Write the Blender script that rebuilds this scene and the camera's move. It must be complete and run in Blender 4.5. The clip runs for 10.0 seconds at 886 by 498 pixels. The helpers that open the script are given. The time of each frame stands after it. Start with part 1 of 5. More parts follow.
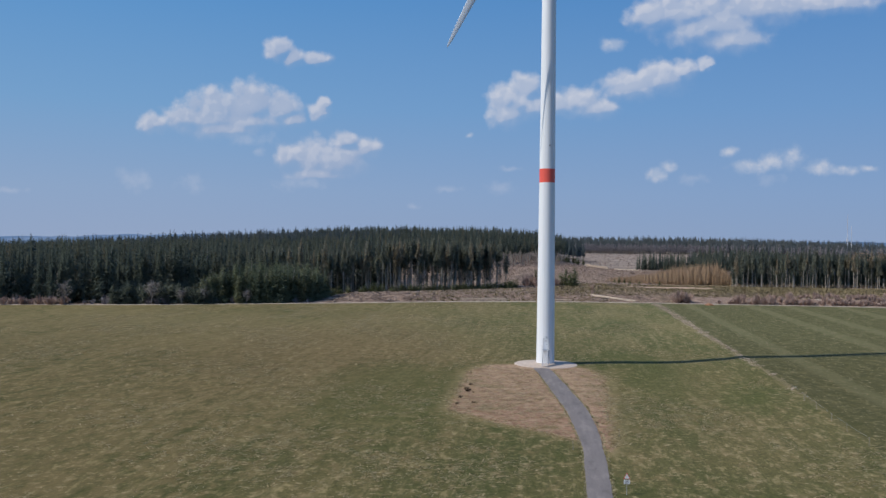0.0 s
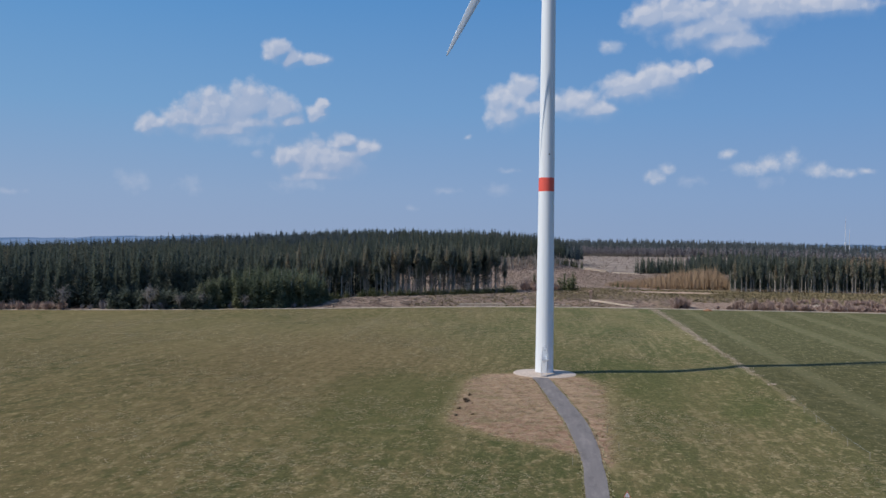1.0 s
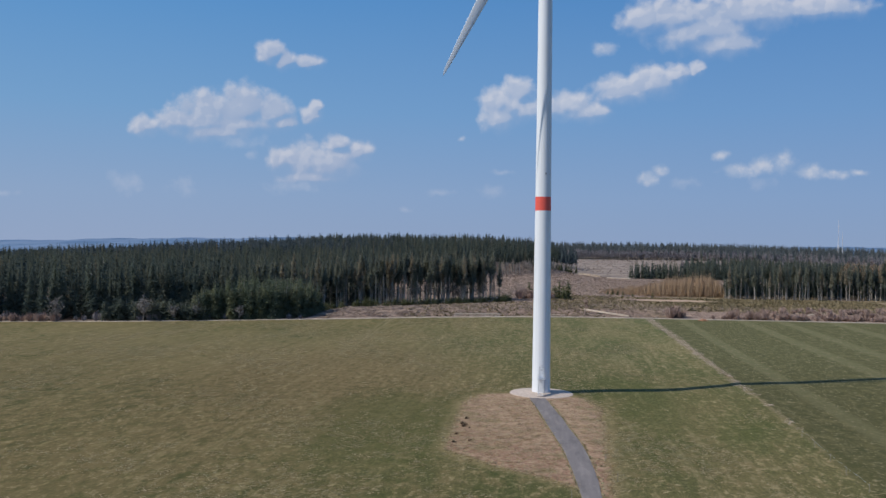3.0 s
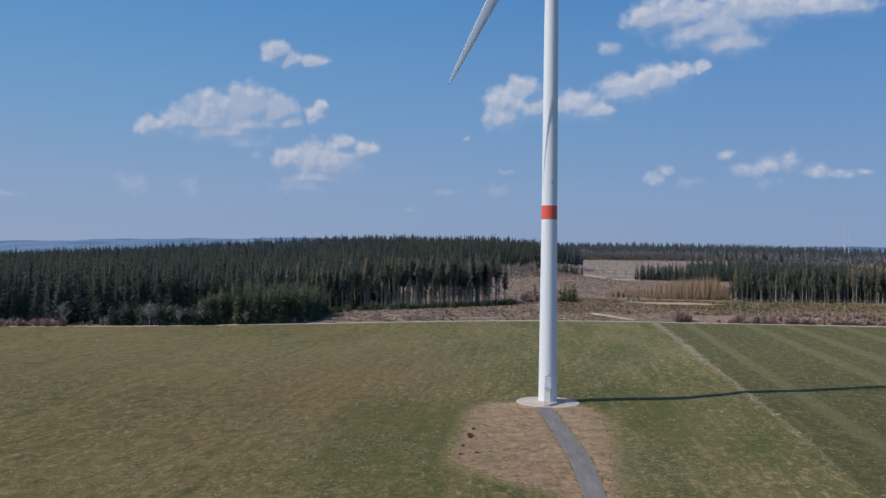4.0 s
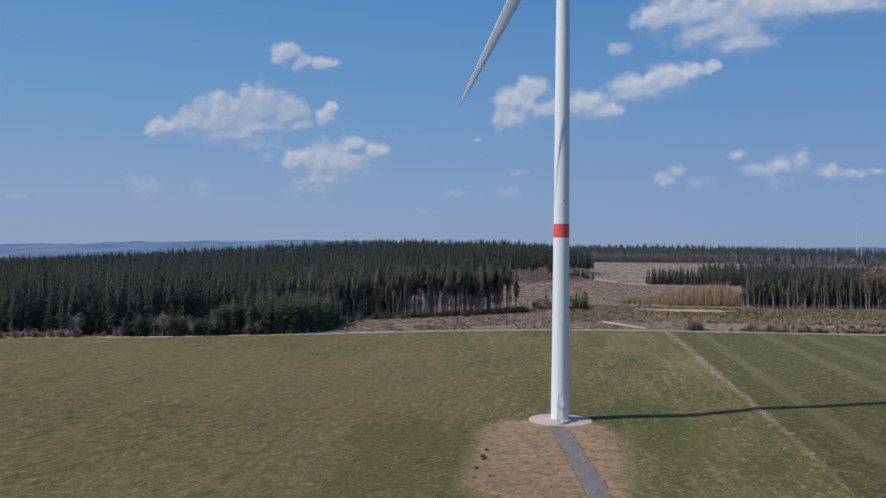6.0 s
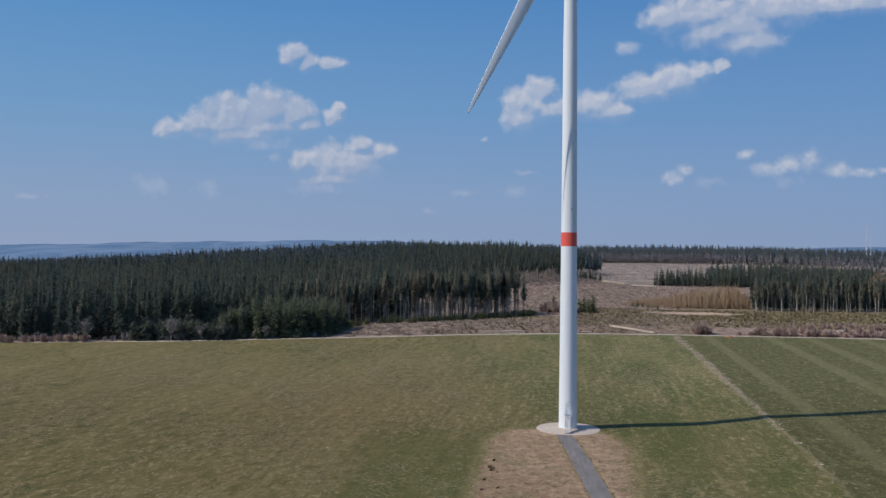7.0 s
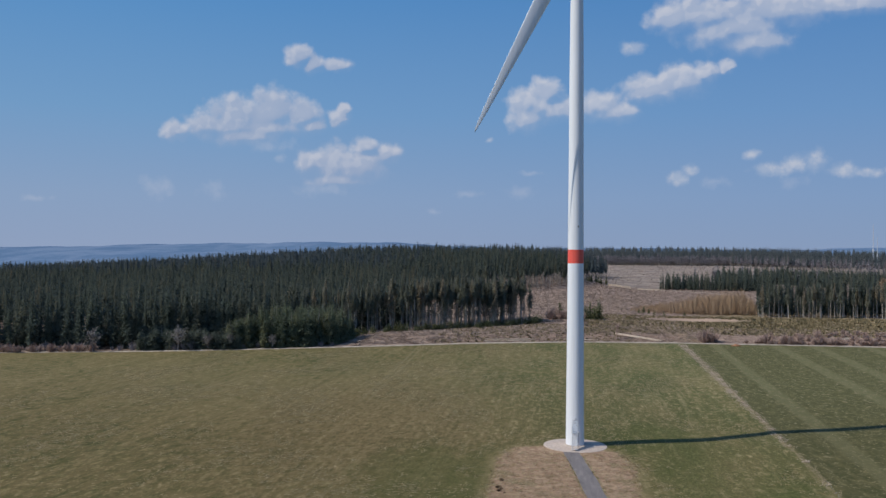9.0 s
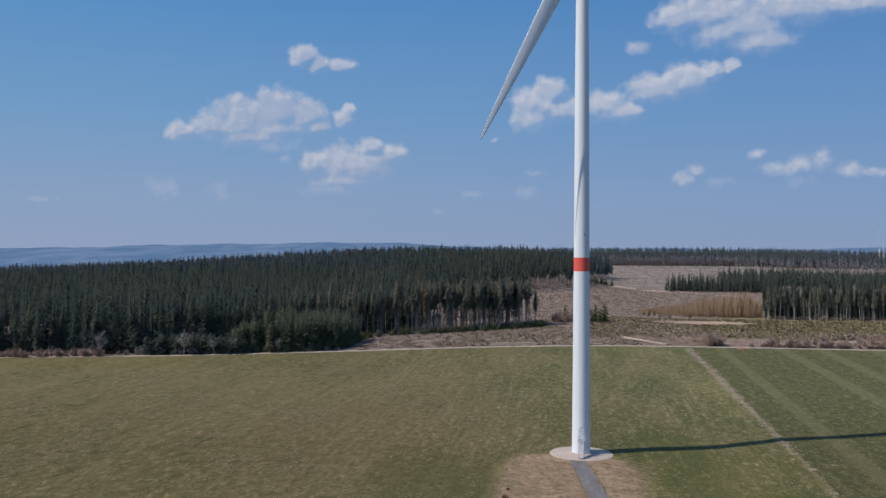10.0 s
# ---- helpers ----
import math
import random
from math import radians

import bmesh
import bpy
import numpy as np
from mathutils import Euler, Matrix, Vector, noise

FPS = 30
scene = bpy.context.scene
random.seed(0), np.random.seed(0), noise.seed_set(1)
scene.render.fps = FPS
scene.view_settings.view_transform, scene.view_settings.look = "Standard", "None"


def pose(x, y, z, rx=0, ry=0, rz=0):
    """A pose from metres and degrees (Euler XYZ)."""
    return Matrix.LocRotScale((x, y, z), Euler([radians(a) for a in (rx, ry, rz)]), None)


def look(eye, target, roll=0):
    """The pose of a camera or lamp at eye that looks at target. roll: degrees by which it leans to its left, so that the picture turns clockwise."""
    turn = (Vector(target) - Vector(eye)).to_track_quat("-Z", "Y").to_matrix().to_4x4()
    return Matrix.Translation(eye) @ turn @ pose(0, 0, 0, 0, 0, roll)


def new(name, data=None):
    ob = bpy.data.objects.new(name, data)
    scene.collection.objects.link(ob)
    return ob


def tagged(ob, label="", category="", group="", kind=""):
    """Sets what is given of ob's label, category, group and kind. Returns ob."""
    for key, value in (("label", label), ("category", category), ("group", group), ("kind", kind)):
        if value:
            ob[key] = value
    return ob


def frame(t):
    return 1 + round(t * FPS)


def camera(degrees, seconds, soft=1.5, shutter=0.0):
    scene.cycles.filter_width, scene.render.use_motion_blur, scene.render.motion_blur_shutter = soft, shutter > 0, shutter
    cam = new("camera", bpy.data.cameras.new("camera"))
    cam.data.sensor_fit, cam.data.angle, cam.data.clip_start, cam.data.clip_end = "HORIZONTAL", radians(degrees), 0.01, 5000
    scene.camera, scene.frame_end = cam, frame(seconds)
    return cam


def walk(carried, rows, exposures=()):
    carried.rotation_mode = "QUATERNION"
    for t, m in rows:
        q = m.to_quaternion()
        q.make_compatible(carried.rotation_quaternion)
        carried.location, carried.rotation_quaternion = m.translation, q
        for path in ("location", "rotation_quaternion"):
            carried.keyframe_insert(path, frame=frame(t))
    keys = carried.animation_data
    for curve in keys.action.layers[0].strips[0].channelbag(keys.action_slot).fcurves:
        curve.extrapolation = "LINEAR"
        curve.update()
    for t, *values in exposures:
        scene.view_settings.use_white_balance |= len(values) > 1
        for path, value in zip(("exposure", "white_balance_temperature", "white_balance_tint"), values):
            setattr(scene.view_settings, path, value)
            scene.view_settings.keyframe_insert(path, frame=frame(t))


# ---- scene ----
cam = camera(53.0, 10.0, soft=1.45)
PATH = [
    (0, (-0.504, -189.725, 24.751), (-0.73, -187.738, 24.746), 0.6),
    (0.5, (-0.583, -189.604, 25.411), (-0.817, -187.618, 25.409), 0.7),
    (1, (-0.726, -189.29, 26.247), (-0.948, -187.303, 26.246), 0.7),
    (1.5, (-0.968, -188.95, 27.227), (-1.157, -186.959, 27.228), 0.7),
    (2, (-1.154, -188.817, 28.123), (-1.349, -186.826, 28.124), 0.7),
    (2.5, (-1.281, -188.787, 29.017), (-1.483, -186.797, 29.02), 0.7),
    (4, (-1.614, -188.586, 31.913), (-1.834, -186.598, 31.915), 0.6),
    (4.5, (-1.823, -188.752, 32.773), (-2.048, -186.765, 32.776), 0.6),
    (5, (-1.935, -188.944, 33.713), (-2.166, -186.958, 33.716), 0.6),
    (5.5, (-1.969, -189.139, 34.614), (-2.205, -187.153, 34.618), 0.5),
    (7, (-1.977, -189.3, 37.424), (-2.237, -187.317, 37.428), 0.4),
    (7.5, (-2.123, -189.4, 38.23), (-2.389, -187.418, 38.234), 0.4),
    (8, (-2.193, -189.604, 39.057), (-2.463, -187.622, 39.062), 0.4),
    (8.5, (-2.272, -189.686, 39.96), (-2.542, -187.704, 39.965), 0.3),
    (9, (-2.252, -189.817, 40.873), (-2.524, -187.836, 40.879), 0.3),
    (9.5, (-2.341, -190.001, 41.794), (-2.619, -188.02, 41.8), 0.3),
    (10, (-2.43, -189.846, 42.577), (-2.713, -187.866, 42.583), 0.2),
]
walk(cam, [(t, look(eye, target, roll)) for t, eye, target, roll in PATH], [(0, 0.10), (2.5, 0.10), (4.0, 0.03), (5.5, 0.0), (10, 0.0)])

# ---- world, sun ----
SUN_AZ, SUN_EL = 25.0, 44.0          # the shadow's bearing from +x towards +y, and the sun's height
sun = new("sun", bpy.data.lights.new("sun", "SUN"))
sun.data.energy, sun.data.angle, sun.data.color = 3.45, radians(0.53), (1.0, 0.95, 0.88)
ray = Vector((math.cos(radians(SUN_EL)) * math.cos(radians(SUN_AZ)), math.cos(radians(SUN_EL)) * math.sin(radians(SUN_AZ)), -math.sin(radians(SUN_EL))))
sun.matrix_world = Matrix.Translation((-150, -70, 160)) @ ray.to_track_quat("-Z", "Y").to_matrix().to_4x4()

# Fair-weather cumulus: soft ellipses (bearing x/y, height z/y, half width, half height, in thousandths), broken up by noise
CLOUDS = [
    [(-459, 142, 20, 14), (-421, 148, 32, 18), (-383, 155, 38, 31), (-339, 158, 38, 31), (-302, 157, 25, 20), (-291, 144, 19, 10), (-372, 135, 51, 14), (-385, 146, 55, 17), (-342, 143, 46, 17)],
    [(-258, 154, 14, 13), (-255, 164, 8, 9)],
    [(-309, 226, 18, 14), (-292, 216, 16, 11), (-262, 214, 19, 10)],
    [(-294, 102, 17, 13), (-264, 102, 29, 27), (-231, 98, 32, 24), (-230, 121, 19, 11), (-201, 113, 16, 13), (-254, 82, 38, 10), (-246, 92, 26, 17), (-252, 100, 42, 21)],
    [(-44, 168, 20, 19), (-22, 177, 22, 18), (-14, 158, 24, 15), (-42, 150, 24, 18), (-30, 164, 28, 18), (12, 158, 24, 15), (38, 164, 29, 17), (52, 156, 30, 14), (93, 179, 32, 19), (127, 188, 32, 20), (151, 197, 16, 14), (173, 204, 11, 10)],
    [(120, 257, 31, 23), (157, 262, 51, 23), (178, 244, 62, 24), (204, 230, 42, 17), (238, 264, 64, 22), (302, 268, 57, 15)],
]
SMALL = [(122, 81, 13, 9), (133, 90, 10, 8), (200, 108, 10, 7), (224, 90, 24, 8), (246, 96, 18, 11), (266, 99, 17, 13), (295, 90, 18, 9), (320, 87, 22, 6), (344, 88, 12, 5), (-85, 126, 6, 4), (73, 226, 15, 9)]
FAINT = [(-110, 66, 22, 5), (-49, 69, 20, 10), (-37, 89, 19, 4), (-409, 72, 19, 13), (-482, 75, 25, 16), (-331, 108, 9, 6), (161, 77, 20, 7), (-148, 45, 10, 5), (-277, 72, 38, 9), (-639, 62, 25, 6), (239, 76, 19, 8), (-338, 122, 38, 9)]


class Nodes:
    """Short calls for building node trees."""

    def __init__(self, tree):
        self.t = tree
        tree.nodes.clear()

    def add(self, kind, **sets):
        n = self.t.nodes.new(kind)
        for k, v in sets.items():
            setattr(n, k, v)
        return n

    def link(self, value, socket):
        if isinstance(value, bpy.types.NodeSocket):
            self.t.links.new(value, socket)
        elif value is not None:
            socket.default_value = value

    def math(self, op, a, b=None, c=None, clamp=False):
        n = self.add("ShaderNodeMath", operation=op, use_clamp=clamp)
        for i, v in enumerate((a, b, c)):
            self.link(v, n.inputs[i])
        return n.outputs[0]

    def vec(self, op, a, b=None, c=None):
        n = self.add("ShaderNodeVectorMath", operation=op)
        for i, v in enumerate((a, b, c)):
            self.link(v, n.inputs[i])
        return n.outputs["Value"] if op in ("LENGTH", "DOT_PRODUCT") else n.outputs[0]

    def noise(self, p, scale, detail=4.0, rough=0.55, distort=0.0):
        n = self.add("ShaderNodeTexNoise")
        self.link(p, n.inputs["Vector"])
        n.inputs["Scale"].default_value, n.inputs["Detail"].default_value = scale, detail
        n.inputs["Roughness"].default_value, n.inputs["Distortion"].default_value = rough, distort
        return n.outputs["Fac"]

    def add_noise_colour(self, p, scale):
        n = self.add("ShaderNodeTexNoise")
        self.link(p, n.inputs["Vector"])
        n.inputs["Scale"].default_value, n.inputs["Detail"].default_value = scale, 3.0
        return n.outputs["Color"]

    def span(self, v, lo, hi, a=0.0, b=1.0, smooth=True):
        n = self.add("ShaderNodeMapRange", interpolation_type="SMOOTHSTEP" if smooth else "LINEAR")
        for i, x in enumerate((v, lo, hi, a, b)):
            self.link(x, n.inputs[i])
        return n.outputs[0]

    def mix(self, f, a, b, mode="MIX"):
        n = self.add("ShaderNodeMix", data_type="RGBA", blend_type=mode)
        self.link(f, n.inputs[0])
        for v, s in ((a, n.inputs[6]), (b, n.inputs[7])):
            self.link((*v, 1.0) if isinstance(v, tuple) and len(v) == 3 else v, s)
        return n.outputs[2]

    def ramp(self, v, stops):
        n = self.add("ShaderNodeValToRGB")
        self.link(v, n.inputs[0])
        e = n.color_ramp.elements
        while len(e) < len(stops):
            e.new(0.5)
        for el, (pos, col) in zip(e, stops):
            el.position, el.color = pos, (*col, 1.0)
        return n.outputs[0]

    def xyz(self, v):
        n = self.add("ShaderNodeSeparateXYZ")
        self.link(v, n.inputs[0])
        return n.outputs

    def join(self, x, y, z=0.0):
        n = self.add("ShaderNodeCombineXYZ")
        for i, v in enumerate((x, y, z)):
            self.link(v, n.inputs[i])
        return n.outputs[0]


world = bpy.data.worlds.new("sky")
world.use_nodes = True
scene.world = world
w = Nodes(world.node_tree)
way = w.add("ShaderNodeTexCoord").outputs["Generated"]
wx, wy, wz = w.xyz(way)
ahead = w.math("MAXIMUM", wy, 0.05)
p_sky = w.join(w.math("DIVIDE", wx, ahead), w.math("DIVIDE", wz, ahead))


def ellipses(p, blobs):
    """The nearest scaled distance from p to any of the ellipses."""
    near = None
    for cx, cy, rx, ry in blobs:
        s = (1000.0 / rx, 1000.0 / ry, 0.0)
        d = w.vec("LENGTH", w.vec("MULTIPLY_ADD", p, s, (-cx / rx, -cy / ry, 0.0)))
        near = d if near is None else w.math("SMOOTH_MIN", near, d, 0.40)
    return near


def puffs(p, scale):
    """Rounded heaps, 0.5 on their tops and below zero between them."""
    v = w.add("ShaderNodeTexVoronoi", feature="SMOOTH_F1", voronoi_dimensions="2D")
    w.link(p, v.inputs["Vector"])
    v.inputs["Scale"].default_value, v.inputs["Smoothness"].default_value = scale, 0.35
    return w.math("SUBTRACT", 0.42, v.outputs["Distance"])


def cloud_density(p, blobs, heap, amount, fine):
    """Density, the bare distance to the ellipses, and the rounded heaps; heap and amount weigh the heaps and the fine fraying."""
    warp = w.vec("MULTIPLY_ADD", w.add_noise_colour(p, 42.0), (0.014, 0.011, 0.0), (-0.007, -0.0055, 0.0))
    q = w.vec("ADD", p, warp)
    near = ellipses(q, blobs)
    grain = w.math("SUBTRACT", w.noise(p, fine, 6.0, 0.58), 0.5)
    heaps = w.math("ADD", puffs(q, 40.0), w.math("MULTIPLY", puffs(q, 95.0), 0.55))
    return w.math("ADD", w.math("SUBTRACT", 1.20, near), w.math("MULTIPLY_ADD", heaps, heap, w.math("MULTIPLY", grain, amount))), near, heaps


sky = w.add("ShaderNodeTexSky", sky_type="NISHITA", sun_disc=False)
sky.sun_elevation, sky.sun_rotation = radians(SUN_EL), radians(270 - SUN_AZ)
sky.altitude, sky.air_density, sky.dust_density, sky.ozone_density = 400.0, 1.0, 0.6, 1.6
blue = w.mix(1.0, sky.outputs[0], (0.120, 0.120, 0.120), "MULTIPLY")
height = w.math("DIVIDE", wz, 0.5, clamp=True)
tint = w.mix(1.0, blue, (0.62, 0.86, 1.12), "MULTIPLY")
side = w.span(w.math("DIVIDE", wx, ahead), -0.7, 0.45)
haze_left = w.ramp(height, [(0.0, (0.275, 0.350, 0.510)), (0.12, (0.245, 0.350, 0.530)), (0.30, (0.165, 0.325, 0.555)), (0.55, (0.093, 0.264, 0.542)), (1.0, (0.068, 0.228, 0.520))])
haze_right = w.ramp(height, [(0.0, (0.242, 0.325, 0.490)), (0.12, (0.212, 0.324, 0.525)), (0.30, (0.145, 0.290, 0.535)), (0.55, (0.080, 0.224, 0.495)), (1.0, (0.064, 0.200, 0.475))])
low_sky = w.mix(side, haze_left, haze_right)
blue = w.mix(w.span(wz, 0.25, 0.65), low_sky, tint)
every = [b for c in CLOUDS for b in c]
dens, near_here, heap_here = cloud_density(p_sky, every, 0.38, 0.66, 85.0)
dens_sunward, near_sunward, heap_sunward = cloud_density(w.vec("ADD", p_sky, (-0.0045, 0.0075, 0.0)), every, 0.38, 0.66, 85.0)
wisp, _, _ = cloud_density(p_sky, SMALL, 0.45, 0.9, 110.0)
veil, _, _ = cloud_density(p_sky, FAINT, 0.4, 2.2, 55.0)
top_side = w.math("SUBTRACT", near_sunward, near_here)
under = w.span(top_side, 0.10, -0.40)
cover = w.math("MULTIPLY", w.span(dens, -0.05, w.math("MULTIPLY_ADD", under, 1.05, 0.62)), w.span(under, 0.0, 1.0, 0.77, 0.62))
thin = w.math("MULTIPLY", w.span(veil, 0.1, 1.4), 0.30)
relief = w.span(w.math("ADD", w.math("SUBTRACT", heap_here, heap_sunward), w.math("MULTIPLY", w.math("SUBTRACT", w.noise(p_sky, 120.0, 5.0, 0.6), 0.5), 0.5)), -0.05, 0.30)
rim = w.math("MULTIPLY", w.span(dens_sunward, 0.55, 0.0), w.span(top_side, -0.05, 0.25))
body = w.math("MULTIPLY", w.span(top_side, -0.35, 0.50), 0.42)
lit = w.math("ADD", w.math("MULTIPLY_ADD", relief, w.span(top_side, -0.40, 0.30, 0.10, 0.30), body), w.math("MULTIPLY", rim, 0.38), clamp=True)
east = w.span(w.math("DIVIDE", wx, ahead), -0.20, -0.05)
cloud_colour = w.mix(lit, w.mix(east, (0.300, 0.375, 0.535), (0.335, 0.410, 0.565)), w.mix(east, (0.555, 0.570, 0.645), (0.610, 0.617, 0.675)))
out = w.mix(thin, blue, (0.48, 0.52, 0.63))
out = w.mix(w.math("MULTIPLY", w.span(wisp, 0.0, 1.2), 0.60), out, w.mix(w.span(w.noise(p_sky, 60.0, 3.0), 0.4, 0.6), (0.43, 0.49, 0.61), (0.63, 0.63, 0.67)))
out = w.mix(cover, out, cloud_colour)
bg = w.add("ShaderNodeBackground")
w.link(out, bg.inputs[0])
w.link(bg.outputs[0], w.add("ShaderNodeOutputWorld").inputs[0])

# ---- materials ----


def material(name, build, rough=0.8, metal=0.0, bump=0.0, spec=0.3, thin=0.0):
    """A material; build(n, p) returns its colour, or colour and height, by the object's own coordinates p."""
    m = bpy.data.materials.new(name)
    m.use_nodes = True
    n = Nodes(m.node_tree)
    p = n.add("ShaderNodeTexCoord").outputs["Object"]
    made = build(n, p)
    colour, relief = made if isinstance(made, tuple) and len(made) == 2 else (made, None)
    s = n.add("ShaderNodeBsdfPrincipled")
    n.link((*colour, 1.0) if isinstance(colour, tuple) else colour, s.inputs["Base Color"])
    n.link(rough, s.inputs["Roughness"])
    s.inputs["Metallic"].default_value = metal
    s.inputs["Specular IOR Level"].default_value = spec
    if relief is not None and bump:
        b = n.add("ShaderNodeBump")
        b.inputs["Strength"].default_value, b.inputs["Distance"].default_value = 1.0, bump
        n.link(relief, b.inputs["Height"])
        n.link(b.outputs[0], s.inputs["Normal"])
    shown = s.outputs[0]
    if thin:
        t = n.add("ShaderNodeBsdfTranslucent")
        n.link(colour, t.inputs[0])
        both = n.add("ShaderNodeMixShader")
        both.inputs[0].default_value = thin
        n.link(shown, both.inputs[1])
        n.link(t.outputs[0], both.inputs[2])
        shown = both.outputs[0]
    n.link(shown, n.add("ShaderNodeOutputMaterial").inputs[0])
    return m


def attr(n, name):
    return n.add("ShaderNodeAttribute", attribute_name=name).outputs["Fac"]


def flatten(n, p):
    x, y, _ = n.xyz(p)
    return n.join(x, y, 0.0)


def ground_look(n, p):
    q = flatten(n, p)
    x, y, _ = n.xyz(p)
    fine = n.noise(n.vec("MULTIPLY", q, (2.4, 0.9, 1.0)), 1.0, 6.0, 0.72)
    clump = n.noise(n.vec("MULTIPLY", q, (0.42, 0.20, 1.0)), 1.0, 6.0, 0.72)
    wide = n.noise(n.vec("MULTIPLY", q, (0.050, 0.016, 1.0)), 1.0, 6.0, 0.66)
    broad = n.noise(q, 0.011, 3.0, 0.5)
    # meadow: new green, old straw, faint wheel lines
    green = n.mix(n.span(wide, 0.35, 0.65), (0.078, 0.086, 0.033), (0.138, 0.120, 0.056))
    green = n.mix(n.span(fine, 0.34, 0.66), n.mix(1.0, green, (0.80, 0.82, 0.80), "MULTIPLY"), n.mix(1.0, green, (1.36, 1.30, 1.25), "MULTIPLY"))
    lean = n.span(x, -60.0, 20.0, 0.09, -0.05)
    straw = n.span(n.math("ADD", n.math("ADD", clump, n.math("MULTIPLY", n.math("SUBTRACT", broad, 0.5), 0.35)), lean), 0.45, 0.64)
    meadow = n.mix(n.math("MULTIPLY", straw, 0.66), green, (0.226, 0.172, 0.090))
    speck = n.span(n.noise(n.vec("MULTIPLY", q, (0.62, 0.26, 1.0)), 1.0, 5.0, 0.70), 0.55, 0.64)
    meadow = n.mix(n.math("MULTIPLY", speck, n.span(wide, 0.35, 0.6, 0.25, 0.85)), meadow, (0.320, 0.262, 0.140))
    crisp = n.noise(n.vec("MULTIPLY", q, (0.90, 0.34, 1.0)), 1.0, 5.0, 0.72)
    meadow = n.mix(n.math("MULTIPLY", n.span(crisp, 0.57, 0.65), n.span(clump, 0.36, 0.58, 0.14, 0.40)), meadow, (0.400, 0.325, 0.180))
    meadow = n.mix(n.span(crisp, 0.44, 0.34, 0.0, 0.34), meadow, (0.050, 0.055, 0.020))
    fleck = n.noise(n.vec("MULTIPLY", q, (0.62, 0.36, 1.0)), 1.0, 4.0, 0.66, 0.3)
    small = n.noise(n.vec("MULTIPLY", q, (0.95, 1.15, 1.0)), 1.0, 4.0, 0.66)
    meadow = n.mix(n.math("MULTIPLY", n.span(fleck, 0.575, 0.635), n.span(clump, 0.38, 0.56, 0.05, 0.40)), meadow, (0.430, 0.340, 0.205))
    meadow = n.mix(n.math("MULTIPLY", n.span(small, 0.585, 0.635), n.span(clump, 0.36, 0.60, 0.10, 0.60)), meadow, (0.500, 0.410, 0.260))
    meadow = n.mix(n.span(small, 0.42, 0.34, 0.0, 0.22), meadow, (0.048, 0.054, 0.019))
    rows = n.noise(n.vec("MULTIPLY", q, (0.42, 0.022, 1.0)), 1.0, 5.0, 0.68)
    tired = n.vec("LENGTH", n.vec("MULTIPLY_ADD", q, (1 / 38.0, 1 / 75.0, 0.0), (46.0 / 38.0, -15.0 / 75.0, 0.0)))
    tired = n.span(n.math("ADD", tired, n.math("MULTIPLY", n.math("SUBTRACT", wide, 0.5), 2.2)), 0.4, 1.25, 0.44, 0.0)
    meadow = n.mix(tired, meadow, n.mix(n.span(crisp, 0.38, 0.62), (0.130, 0.092, 0.042), (0.290, 0.212, 0.122)))
    meadow = n.mix(n.math("MULTIPLY", n.span(rows, 0.52, 0.64), n.span(crisp, 0.40, 0.60, 0.08, 0.38)), meadow, (0.330, 0.265, 0.150))
    meadow = n.mix(n.span(rows, 0.46, 0.36, 0.0, 0.16), meadow, (0.056, 0.066, 0.022))
    wheel = n.math("ABSOLUTE", n.math("SUBTRACT", n.math("ABSOLUTE", n.math("ADD", x, n.math("MULTIPLY_ADD", y, 0.054, 53.0))), 1.0))
    meadow = n.mix(n.math("MULTIPLY", n.math("MULTIPLY", n.span(wheel, 0.15, 0.6, 1.0, 0.0), n.span(y, 30.0, 60.0)), 0.38), meadow, (0.290, 0.240, 0.150))
    for gx, gy, rx, ry in ((24.0, -14.0, 18.0, 44.0), (-24.0, -40.0, 18.0, 36.0)):
        lush = n.vec("LENGTH", n.vec("MULTIPLY_ADD", q, (1 / rx, 1 / ry, 0.0), (-gx / rx, -gy / ry, 0.0)))
        lush = n.span(n.math("ADD", lush, n.math("MULTIPLY", n.math("SUBTRACT", wide, 0.5), 3.0)), 0.35, 1.3, 0.5, 0.0)
        meadow = n.mix(lush, meadow, n.mix(n.span(fine, 0.35, 0.68), (0.056, 0.072, 0.020), (0.128, 0.138, 0.045)))
    # the sown field beyond the strip, with paler drill bands
    strip = attr(n, "strip")
    band = None
    for bx, slope, half in ((56.6, 0.032, 2.2), (83.5, 0.030, 2.6), (98.5, 0.038, 2.6), (120.0, 0.040, 2.8)):
        b = n.span(n.math("ABSOLUTE", n.math("SUBTRACT", n.math("ADD", n.math("MULTIPLY_ADD", y, -slope, x), n.math("MULTIPLY", n.math("ADD", fine, clump), 1.6)), bx + 1.6)), half - 0.9, half + 0.9, 1.0, 0.0)
        band = b if band is None else n.math("MAXIMUM", band, b)
    sown = n.mix(n.span(clump, 0.4, 0.75), (0.078, 0.077, 0.032), (0.160, 0.138, 0.066))
    sown = n.mix(n.span(small, 0.44, 0.34, 0.0, 0.5), sown, (0.048, 0.052, 0.020))
    sown = n.mix(n.span(small, 0.60, 0.65, 0.0, 0.6), sown, (0.400, 0.330, 0.210))
    sown = n.mix(n.span(fleck, 0.61, 0.65, 0.0, 0.40), sown, (0.420, 0.345, 0.225))
    sown = n.mix(n.span(crisp, 0.58, 0.66, 0.0, 0.45), sown, (0.340, 0.290, 0.170))
    sown = n.mix(n.span(crisp, 0.44, 0.34, 0.0, 0.45), sown, (0.050, 0.056, 0.021))
